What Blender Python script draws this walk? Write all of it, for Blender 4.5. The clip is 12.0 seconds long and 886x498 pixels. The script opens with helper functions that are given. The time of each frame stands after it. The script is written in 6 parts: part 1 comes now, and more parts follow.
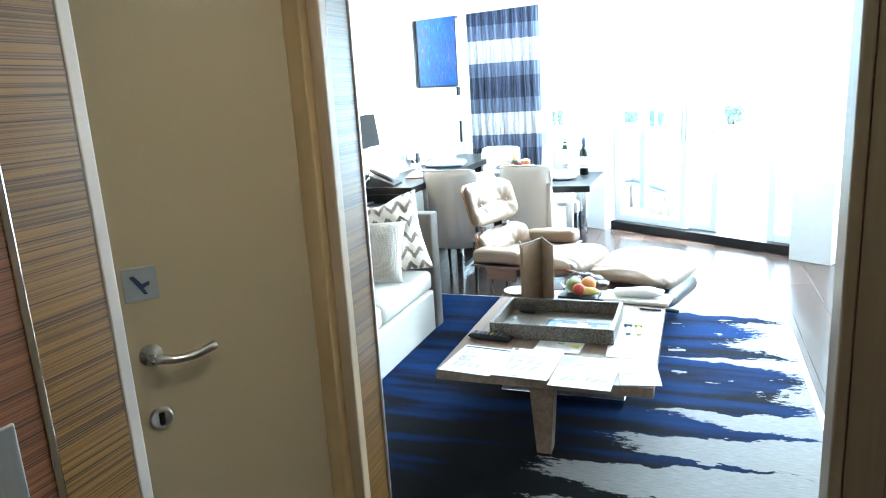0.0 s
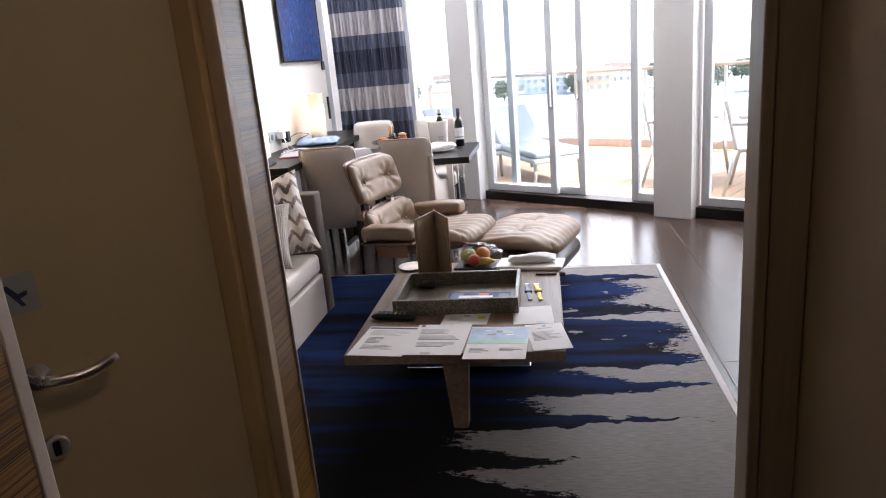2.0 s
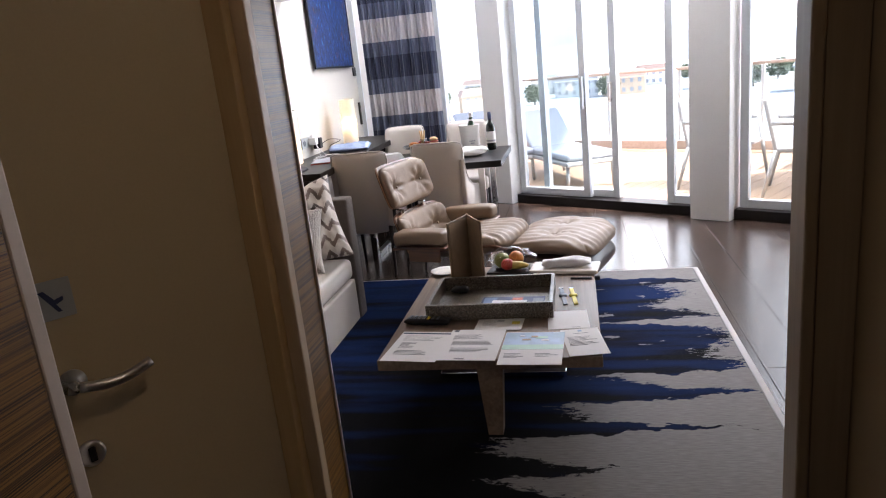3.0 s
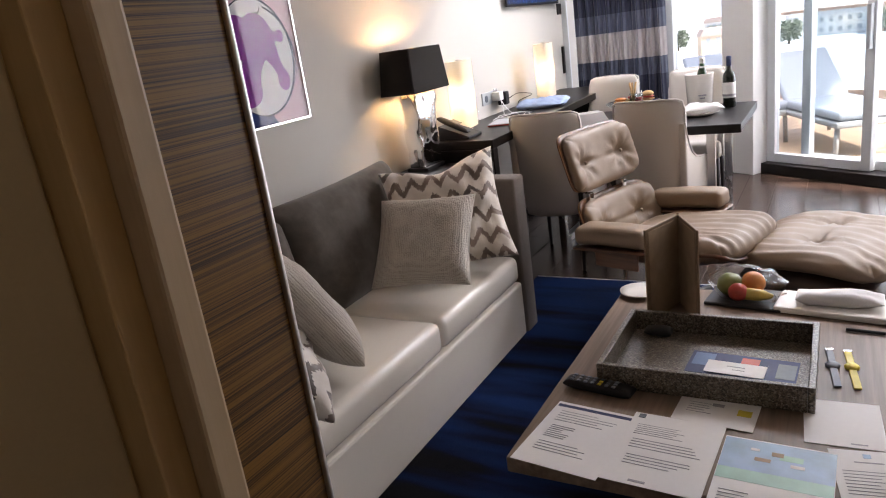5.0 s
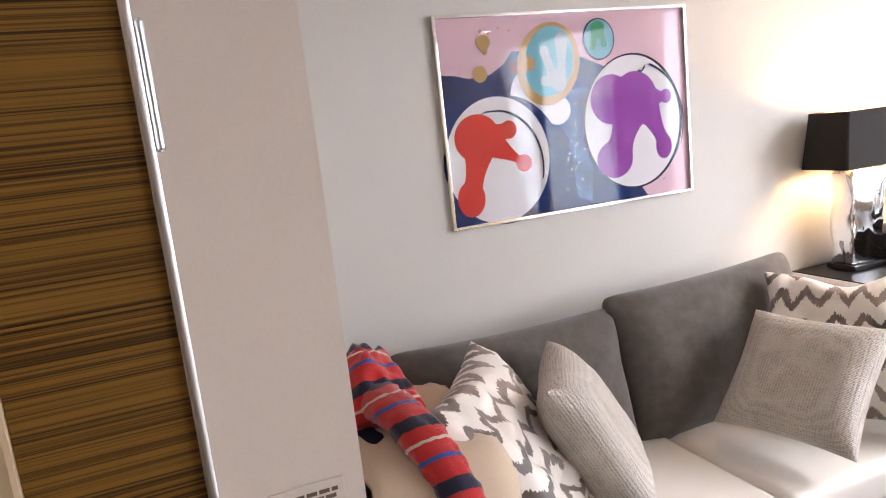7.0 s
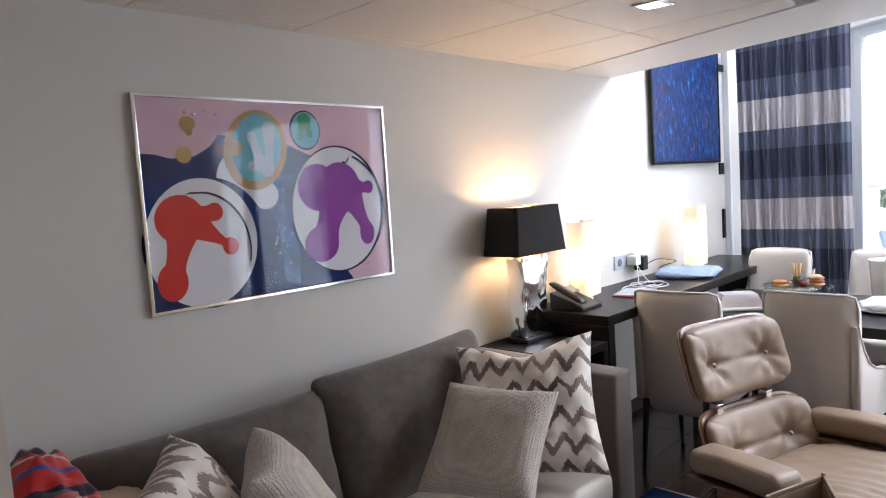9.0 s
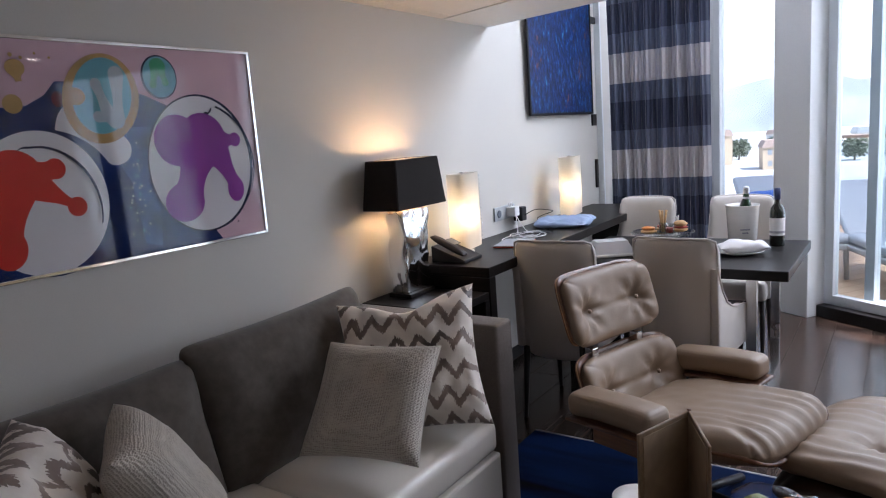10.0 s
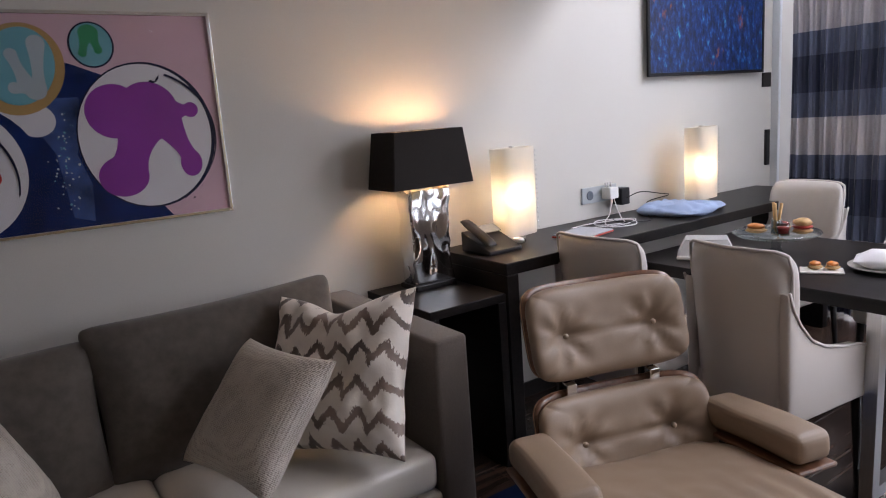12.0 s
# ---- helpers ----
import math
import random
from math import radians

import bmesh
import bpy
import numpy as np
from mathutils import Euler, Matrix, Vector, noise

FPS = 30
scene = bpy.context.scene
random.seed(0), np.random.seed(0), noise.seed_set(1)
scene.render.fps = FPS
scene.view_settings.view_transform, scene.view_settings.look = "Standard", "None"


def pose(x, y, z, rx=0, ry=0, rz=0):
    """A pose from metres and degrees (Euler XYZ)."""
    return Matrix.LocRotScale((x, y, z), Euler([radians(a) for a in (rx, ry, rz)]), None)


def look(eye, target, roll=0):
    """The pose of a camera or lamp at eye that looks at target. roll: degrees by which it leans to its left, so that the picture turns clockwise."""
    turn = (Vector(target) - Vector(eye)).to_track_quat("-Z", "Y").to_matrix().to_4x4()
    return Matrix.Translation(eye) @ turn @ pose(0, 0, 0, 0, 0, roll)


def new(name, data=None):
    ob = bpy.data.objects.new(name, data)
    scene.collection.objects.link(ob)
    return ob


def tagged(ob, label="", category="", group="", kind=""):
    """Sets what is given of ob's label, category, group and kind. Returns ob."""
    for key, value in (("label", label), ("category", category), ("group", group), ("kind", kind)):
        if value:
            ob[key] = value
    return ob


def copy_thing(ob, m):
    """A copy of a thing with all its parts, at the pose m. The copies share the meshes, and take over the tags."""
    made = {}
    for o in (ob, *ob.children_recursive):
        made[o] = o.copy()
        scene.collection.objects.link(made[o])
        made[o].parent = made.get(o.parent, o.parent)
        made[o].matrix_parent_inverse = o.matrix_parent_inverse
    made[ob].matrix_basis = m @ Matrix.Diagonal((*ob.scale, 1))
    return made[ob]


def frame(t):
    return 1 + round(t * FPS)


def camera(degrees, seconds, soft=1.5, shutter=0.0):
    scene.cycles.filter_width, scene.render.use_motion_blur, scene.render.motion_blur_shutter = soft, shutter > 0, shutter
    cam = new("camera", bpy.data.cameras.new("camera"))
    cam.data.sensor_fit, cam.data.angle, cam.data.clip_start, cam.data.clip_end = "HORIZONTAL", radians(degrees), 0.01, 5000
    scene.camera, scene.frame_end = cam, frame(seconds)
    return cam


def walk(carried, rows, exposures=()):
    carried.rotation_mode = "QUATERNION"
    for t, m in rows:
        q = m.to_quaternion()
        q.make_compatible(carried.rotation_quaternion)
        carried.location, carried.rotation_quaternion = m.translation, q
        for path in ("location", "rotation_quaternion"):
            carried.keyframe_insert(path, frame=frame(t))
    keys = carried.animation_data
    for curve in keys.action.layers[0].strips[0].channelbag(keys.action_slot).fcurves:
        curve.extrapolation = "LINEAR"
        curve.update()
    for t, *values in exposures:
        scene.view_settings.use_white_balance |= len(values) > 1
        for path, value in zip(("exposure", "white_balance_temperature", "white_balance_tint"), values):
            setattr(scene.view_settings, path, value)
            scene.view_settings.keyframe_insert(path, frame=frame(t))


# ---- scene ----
cam = camera(66.0, 12.0, soft=1.1)
PATH = [
    (0, (2.425, 0.262, 1.507), (1.734, 2.086, 1.061), -3.5),
    (0.5, (2.266, 0.305, 1.499), (1.931, 2.205, 0.97), -4.8),
    (1, (2.245, 0.318, 1.484), (1.937, 2.216, 0.932), -4.8),
    (1.5, (2.245, 0.326, 1.481), (1.93, 2.224, 0.937), -5.6),
    (2, (2.249, 0.325, 1.489), (1.939, 2.226, 0.951), -5.0),
    (2.5, (2.234, 0.34, 1.48), (1.898, 2.241, 0.957), -5.7),
    (2.7, (2.236, 0.332, 1.479), (1.891, 2.232, 0.959), -5.8),
    (4.3, (2.202, 0.921, 1.464), (1.455, 2.698, 0.932), -8.1),
    (4.5, (2.154, 1.069, 1.462), (1.439, 2.847, 0.89), -8.0),
    (5, (2.123, 1.429, 1.418), (1.133, 3.064, 0.831), -8.1),
    (5.5, (2.081, 1.645, 1.396), (0.826, 3.063, 0.754), -7.8),
    (6, (2.044, 1.825, 1.38), (0.597, 3.015, 0.681), -9.8),
    (6.5, (2.056, 1.988, 1.399), (0.344, 2.747, 0.696), -9.1),
    (7, (2.087, 2.025, 1.494), (0.257, 2.753, 1.147), -6.4),
    (7.2, (2.12, 2.018, 1.518), (0.27, 2.759, 1.35), -5.8),
    (8.8, (2.14, 2.017, 1.5), (0.694, 3.395, 1.402), -3.3),
    (9, (2.137, 2.021, 1.488), (0.752, 3.453, 1.316), -3.7),
    (9.5, (2.113, 2.046, 1.474), (0.874, 3.585, 1.168), -4.3),
    (10, (2.105, 2.091, 1.478), (0.985, 3.716, 1.151), -4.2),
    (10.5, (2.239, 2.349, 1.476), (0.931, 3.834, 1.187), -2.5),
    (11, (2.33, 2.577, 1.463), (0.936, 3.989, 1.21), -2.6),
    (11.5, (2.398, 2.893, 1.459), (0.867, 4.146, 1.166), -3.0),
    (12, (2.521, 3.152, 1.434), (0.888, 4.243, 1.053), -4.2),
]
STOPS = [(0, 3.85), (0.5, 3.1), (1.0, 2.65), (1.5, 2.15), (2.7, 1.75), (4.3, 1.6), (5.0, 1.62), (6.0, 2.15), (7.0, 2.9), (8.8, 2.0), (9.5, 1.32), (10.0, 0.97), (10.5, 0.67), (11.0, 0.60), (12.0, 0.90)]
TINTS = {0: (5150, -6), 0.5: (5950, 10), 5.0: (6900, 22), 4.3: (6400, 20), 8.8: (6300, 19), 9.5: (5980, 16), 10.0: (6020, 19), 12.0: (6420, 23)}
EXPOSURES = [(t, e, *TINTS.get(t, (6600, 21))) for t, e in STOPS]
walk(cam, [(t, look(eye, target, roll)) for t, eye, target, roll in PATH], EXPOSURES)

# ---- world and light ----
world = bpy.data.worlds.new("sky")
scene.world = world
world.use_nodes = True
wn, wl = world.node_tree.nodes, world.node_tree.links
sky = wn.new("ShaderNodeTexSky")
sky.sky_type, sky.sun_disc = "NISHITA", False
sky.sun_elevation, sky.sun_rotation = radians(50), radians(105)
sky.air_density, sky.dust_density = 1.0, 1.5
wn["Background"].inputs["Strength"].default_value = 0.15
wl.new(sky.outputs[0], wn["Background"].inputs["Color"])

sun = new("sun", bpy.data.lights.new("sun", "SUN"))
sun.data.energy, sun.data.angle, sun.data.color = 5.0, radians(2), (1.0, 0.96, 0.9)
sun.matrix_world = look((9.5, -2.5, 12.0), (0, 0, 0))


def area_lamp(name, m, sx, sy, watts, color=(1, 1, 1)):
    lamp = new(name, bpy.data.lights.new(name, "AREA"))
    lamp.data.shape, lamp.data.size, lamp.data.size_y = "RECTANGLE", sx, sy
    lamp.data.energy, lamp.data.color, lamp.matrix_world = watts, color, m
    return lamp


def bulb(name, where, watts, radius=0.03, color=(1.0, 0.66, 0.34)):
    lamp = new(name, bpy.data.lights.new(name, "POINT"))
    lamp.data.energy, lamp.data.shadow_soft_size, lamp.data.color = watts, radius, color
    lamp.location = where
    return lamp


# daylight in the openings of the window front
area_lamp("window_daylight", look((2.75, 7.35, 1.5), (1.9, 6.1, 1.0)), 1.9, 2.2, 20, (0.86, 0.93, 1.0))
area_lamp("window_daylight", look((4.45, 6.1, 1.5), (3.8, 5.0, 1.2)), 1.1, 2.2, 8, (0.86, 0.93, 1.0))
area_lamp("loft_daylight", look((2.75, 7.15, 3.55), (1.7, 5.0, 1.2)), 4.6, 1.5, 150, (0.9, 0.95, 1.0))
WARM = (1.0, 0.62, 0.3)
area_lamp("hall_downlight", look((2.15, 1.25, 2.08), (2.15, 1.2501, 0.0)), 0.07, 0.07, 0.2, (1.0, 0.72, 0.42))
bulb("shade_bulb", (0.145, 4.685, 1.300), 3.2, 0.03, WARM)
bulb("panel_bulb", (0.195, 5.10, 1.05), 0.42, 0.025, (1.0, 0.68, 0.40))
bulb("panel_bulb", (0.22, 6.435, 1.05), 0.42, 0.025, (1.0, 0.68, 0.40))


# ---- materials ----
def nodes_of(name):
    m = bpy.data.materials.new(name)
    m.use_nodes = True
    nt = m.node_tree
    return m, nt.nodes, nt.links, nt.nodes["Principled BSDF"]


def mix_rgb(n, l, fac, a, b, blend="MIX"):
    """A colour mix; fac, a and b are sockets or values."""
    node = n.new("ShaderNodeMix")
    node.data_type, node.blend_type = "RGBA", blend
    for key, value in ((0, fac), (6, a), (7, b)):
        if isinstance(value, bpy.types.NodeSocket):
            l.new(value, node.inputs[key])
        else:
            node.inputs[key].default_value = value if key == 0 else (*value, 1)
    return node.outputs[2]


def math_node(n, l, op, a, b=0.0):
    node = n.new("ShaderNodeMath")
    node.operation = op
    for key, value in ((0, a), (1, b)):
        if isinstance(value, bpy.types.NodeSocket):
            l.new(value, node.inputs[key])
        else:
            node.inputs[key].default_value = value
    return node.outputs[0]


def noise_of(n, l, scale, stretch=(1, 1, 1), detail=4.0, rough=0.55):
    tc, mp, tx = n.new("ShaderNodeTexCoord"), n.new("ShaderNodeMapping"), n.new("ShaderNodeTexNoise")
    mp.inputs["Scale"].default_value = stretch
    tx.inputs["Scale"].default_value, tx.inputs["Detail"].default_value = scale, detail
    tx.inputs["Roughness"].default_value = rough
    l.new(tc.outputs["Object"], mp.inputs["Vector"])
    l.new(mp.outputs[0], tx.inputs["Vector"])
    return tx.outputs["Fac"]


def ramp_of(n, l, fac, stops):
    node = n.new("ShaderNodeValToRGB")
    e = node.color_ramp.elements
    while len(e) < len(stops):
        e.new(0.5)
    for item, (pos, col) in zip(e, stops):
        item.position, item.color = pos, (*col, 1)
    l.new(fac, node.inputs[0])
    return node.outputs[0]


def bump_to(n, l, bsdf, height, strength=0.3, distance=0.002):
    b = n.new("ShaderNodeBump")
    b.inputs["Strength"].default_value, b.inputs["Distance"].default_value = strength, distance
    l.new(height, b.inputs["Height"])
    l.new(b.outputs[0], bsdf.inputs["Normal"])


def plain(name, color, rough=0.5, metal=0.0, grain=60.0, vary=0.12, bump=0.15, stretch=(1, 1, 1), sheen=0.0, coat=0.0):
    """A surface with fine grain and broad, faint stains."""
    m, n, l, b = nodes_of(name)
    fine, broad = noise_of(n, l, grain, stretch), noise_of(n, l, 2.3)
    dark, light = [c * (1 - vary) for c in color], [min(1, c * (1 + vary)) for c in color]
    col = ramp_of(n, l, fine, [(0.25, dark), (0.75, light)])
    col = mix_rgb(n, l, ramp_of(n, l, broad, [(0.35, (0.0,) * 3), (0.75, (0.35,) * 3)]), col, [c * (1 - 0.8 * vary) for c in color])
    l.new(col, b.inputs["Base Color"])
    b.inputs["Metallic"].default_value = metal
    rr = n.new("ShaderNodeMapRange")
    rr.inputs["To Min"].default_value, rr.inputs["To Max"].default_value = max(0.02, rough - 0.07), min(1, rough + 0.07)
    l.new(broad, rr.inputs["Value"])
    l.new(rr.outputs[0], b.inputs["Roughness"])
    if bump:
        bump_to(n, l, b, fine, bump)
    b.inputs["Sheen Weight"].default_value, b.inputs["Coat Weight"].default_value = sheen, coat
    if rough > 0.8:
        b.inputs["Specular IOR Level"].default_value = 0.15
    return m


def wood(name, dark, light, along="y", lines=90.0, rough=0.4, random=0.0, bump=0.2, coat=0.0):
    """Wood whose grain runs along one axis."""
    m, n, l, b = nodes_of(name)
    stretch = {"x": (0.04, 1, 1), "y": (1, 0.04, 1), "z": (1, 1, 0.04)}[along]
    fine, broad = noise_of(n, l, lines, stretch, 5, 0.6), noise_of(n, l, lines / 9, stretch, 3)
    mixed = math_node(n, l, "ADD", math_node(n, l, "MULTIPLY", fine, 0.55), math_node(n, l, "MULTIPLY", broad, 0.45))
    col = ramp_of(n, l, mixed, [(0.36, dark), (0.64, light)])
    if random:
        info = n.new("ShaderNodeObjectInfo")
        shade = ramp_of(n, l, info.outputs["Random"], [(0, (1 - random,) * 3), (1, (1,) * 3)])
        col = mix_rgb(n, l, 1.0, col, shade, "MULTIPLY")
    l.new(col, b.inputs["Base Color"])
    b.inputs["Roughness"].default_value = rough
    b.inputs["Coat Weight"].default_value = coat
    bump_to(n, l, b, mixed, bump)
    return m


def zebra_wood(name, dark, mid, light):
    m, n, l, b = nodes_of(name)
    fine = noise_of(n, l, 130, (0.008, 0.008, 3.4), 3, 0.65)
    wide = noise_of(n, l, 34, (0.015, 0.015, 3.0), 3, 0.5)
    mixed = math_node(n, l, "ADD", math_node(n, l, "MULTIPLY", fine, 0.8), math_node(n, l, "MULTIPLY", wide, 0.2))
    col = ramp_of(n, l, mixed, [(0.38, dark), (0.455, mid), (0.54, light)])
    l.new(col, b.inputs["Base Color"])
    b.inputs["Roughness"].default_value = 0.38
    bump_to(n, l, b, fine, 0.08)
    return m


def glass(name="window_glass", tint=(0.97, 0.99, 1.0), gloss=1.0):
    m, n, l, b = nodes_of(name)
    n.remove(b)
    lw, tr, gl, mx = n.new("ShaderNodeLayerWeight"), n.new("ShaderNodeBsdfTransparent"), n.new("ShaderNodeBsdfGlossy"), n.new("ShaderNodeMixShader")
    lw.inputs["Blend"].default_value = 0.5
    rim = math_node(n, l, "MULTIPLY", math_node(n, l, "POWER", lw.outputs["Facing"], 5.0), 0.85)
    rim = math_node(n, l, "ADD", rim, 0.03)
    tr.inputs["Color"].default_value, gl.inputs["Roughness"].default_value = (*tint, 1), 0.01
    gl.inputs["Color"].default_value = (gloss, gloss, gloss, 1)
    l.new(rim, mx.inputs[0]); l.new(tr.outputs[0], mx.inputs[1]); l.new(gl.outputs[0], mx.inputs[2])
    l.new(mx.outputs[0], n["Material Output"].inputs["Surface"])
    return m


def glowing(name, color, strength, base=(0.8, 0.8, 0.8)):
    m, n, l, b = nodes_of(name)
    b.inputs["Base Color"].default_value = (*base, 1)
    b.inputs["Emission Color"].default_value, b.inputs["Emission Strength"].default_value = (*color, 1), strength
    return m


def frosted(name, color):
    """Milky acrylic that lets lamp light through."""
    m, n, l, b = nodes_of(name)
    n.remove(b)
    df, tl, mx = n.new("ShaderNodeBsdfDiffuse"), n.new("ShaderNodeBsdfTranslucent"), n.new("ShaderNodeMixShader")
    cloud = noise_of(n, l, 9, (1, 1, 0.6), 5)
    col = ramp_of(n, l, cloud, [(0.3, [c * 0.88 for c in color]), (0.7, color)])
    l.new(col, df.inputs["Color"]); l.new(col, tl.inputs["Color"])
    mx.inputs[0].default_value = 0.5
    l.new(df.outputs[0], mx.inputs[1]); l.new(tl.outputs[0], mx.inputs[2])
    rf, m2 = n.new("ShaderNodeBsdfRefraction"), n.new("ShaderNodeMixShader")
    rf.inputs["Roughness"].default_value, rf.inputs["IOR"].default_value = 0.38, 1.08
    l.new(col, rf.inputs["Color"])
    m2.inputs[0].default_value = 0.30
    l.new(mx.outputs[0], m2.inputs[1]); l.new(rf.outputs[0], m2.inputs[2])
    l.new(m2.outputs[0], n["Material Output"].inputs["Surface"])
    return m


def scale_cloth():
    """Taupe cloth embossed with small shiny scales."""
    m, n, l, b = nodes_of("scale_cloth")
    tc, mp, vo = n.new("ShaderNodeTexCoord"), n.new("ShaderNodeMapping"), n.new("ShaderNodeTexVoronoi")
    mp.inputs["Scale"].default_value = (1, 1.7, 1)
    vo.inputs["Scale"].default_value, vo.inputs["Randomness"].default_value = 125, 0.35
    l.new(tc.outputs["Object"], mp.inputs["Vector"]); l.new(mp.outputs[0], vo.inputs["Vector"])
    col = ramp_of(n, l, vo.outputs["Distance"], [(0.18, (0.27, 0.235, 0.195)), (0.34, (0.50, 0.445, 0.375)), (0.7, (0.60, 0.545, 0.47))])
    broad = ramp_of(n, l, noise_of(n, l, 12), [(0.3, (0.8, 0.8, 0.8)), (0.7, (1, 1, 1))])
    l.new(mix_rgb(n, l, 1.0, col, broad, "MULTIPLY"), b.inputs["Base Color"])
    b.inputs["Roughness"].default_value = 0.42
    bump_to(n, l, b, vo.outputs["Distance"], 0.8, 0.004)
    return m


def speckled():
    """Mosaic of tiny brown, grey and silvery chips."""
    m, n, l, b = nodes_of("speckled_tray")
    tc, vo = n.new("ShaderNodeTexCoord"), n.new("ShaderNodeTexVoronoi")
    vo.inputs["Scale"].default_value = 250
    l.new(tc.outputs["Object"], vo.inputs["Vector"])
    sp = n.new("ShaderNodeSeparateColor")
    l.new(vo.outputs["Color"], sp.inputs[0])
    col = ramp_of(n, l, sp.outputs[0], [(0.1, (0.035, 0.026, 0.018)), (0.5, (0.11, 0.085, 0.058)), (0.8, (0.16, 0.13, 0.095)), (0.95, (0.24, 0.215, 0.18))])
    l.new(col, b.inputs["Base Color"])
    b.inputs["Roughness"].default_value = 0.28
    bump_to(n, l, b, vo.outputs["Distance"], 0.4, 0.002)
    return m


def rug_weave():
    """Blue and near-black bands that fray into pale grey towards one side."""
    m, n, l, b = nodes_of("rug_weave")
    tc, sp = n.new("ShaderNodeTexCoord"), n.new("ShaderNodeSeparateXYZ")
    l.new(tc.outputs["Object"], sp.inputs[0])
    fray = noise_of(n, l, 1.0, (16, 55, 1), 6.0, 0.75)
    wave = noise_of(n, l, 1.0, (4.5, 2.0, 1), 3.0, 0.6)
    dark = noise_of(n, l, 1.0, (0.9, 6.0, 3), 2.5, 0.5)
    spots = noise_of(n, l, 1.0, (4.5, 13.0, 1), 4.0, 0.6)
    pile = noise_of(n, l, 420, (1, 1, 1), 2)
    streak = noise_of(n, l, 1.0, (20, 160, 1), 3)
    # how far the blue reaches across the rug, along its length
    reach = ((1.62, 2.1), (2.20, 2.0), (2.34, 2.36), (2.50, 1.85), (2.58, 2.32), (2.68, 1.85), (2.80, 1.9), (2.86, 2.80), (2.93, 2.2), (3.06, 2.12), (3.17, 2.96), (3.25, 2.5), (3.34, 2.28), (3.39, 2.93),
             (3.46, 2.95), (3.56, 2.79), (3.79, 2.97), (3.90, 2.88), (3.99, 2.30), (4.05, 2.95), (4.14, 2.78), (4.24, 2.58), (4.40, 2.82), (4.62, 2.66), (4.66, 2.93), (4.72, 2.88), (4.79, 2.0), (4.93, 1.9))
    along_y = math_node(n, l, "ADD", sp.outputs[1], math_node(n, l, "MULTIPLY", math_node(n, l, "SUBTRACT", wave, 0.5), 0.16))
    along_y = math_node(n, l, "DIVIDE", math_node(n, l, "SUBTRACT", along_y, 1.6), 3.4)
    limit = ramp_of(n, l, along_y, [((y - 1.6) / 3.4, ((x - 1.5) / 2,) * 3) for y, x in reach])
    limit = math_node(n, l, "ADD", math_node(n, l, "MULTIPLY", limit, 2.0), 1.5)
    limit = math_node(n, l, "ADD", limit, math_node(n, l, "MULTIPLY", math_node(n, l, "SUBTRACT", fray, 0.5), 0.75))
    island = math_node(n, l, "MULTIPLY", math_node(n, l, "GREATER_THAN", spots, 0.66), math_node(n, l, "GREATER_THAN", sp.outputs[0], 2.30))
    step = math_node(n, l, "SUBTRACT", math_node(n, l, "LESS_THAN", sp.outputs[0], limit), island)
    step = math_node(n, l, "MAXIMUM", step, 0.0)
    # blues darken towards the near end: the shadow there is put into the colour
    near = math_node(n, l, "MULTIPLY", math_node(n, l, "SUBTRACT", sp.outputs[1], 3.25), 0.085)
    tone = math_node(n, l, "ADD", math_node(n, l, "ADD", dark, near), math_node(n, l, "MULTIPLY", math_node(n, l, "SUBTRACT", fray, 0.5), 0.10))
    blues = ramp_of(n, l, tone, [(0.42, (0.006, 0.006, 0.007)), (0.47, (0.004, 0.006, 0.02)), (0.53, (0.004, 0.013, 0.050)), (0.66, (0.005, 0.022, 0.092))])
    greys = ramp_of(n, l, streak, [(0.25, (0.23, 0.218, 0.212)), (0.75, (0.35, 0.335, 0.325))])
    col = mix_rgb(n, l, step, greys, blues)
    l.new(mix_rgb(n, l, 0.3, col, pile, "MULTIPLY"), b.inputs["Base Color"])
    b.inputs["Roughness"].default_value, b.inputs["Specular IOR Level"].default_value = 0.95, 0.08
    bump_to(n, l, b, pile, 0.6, 0.004)
    return m


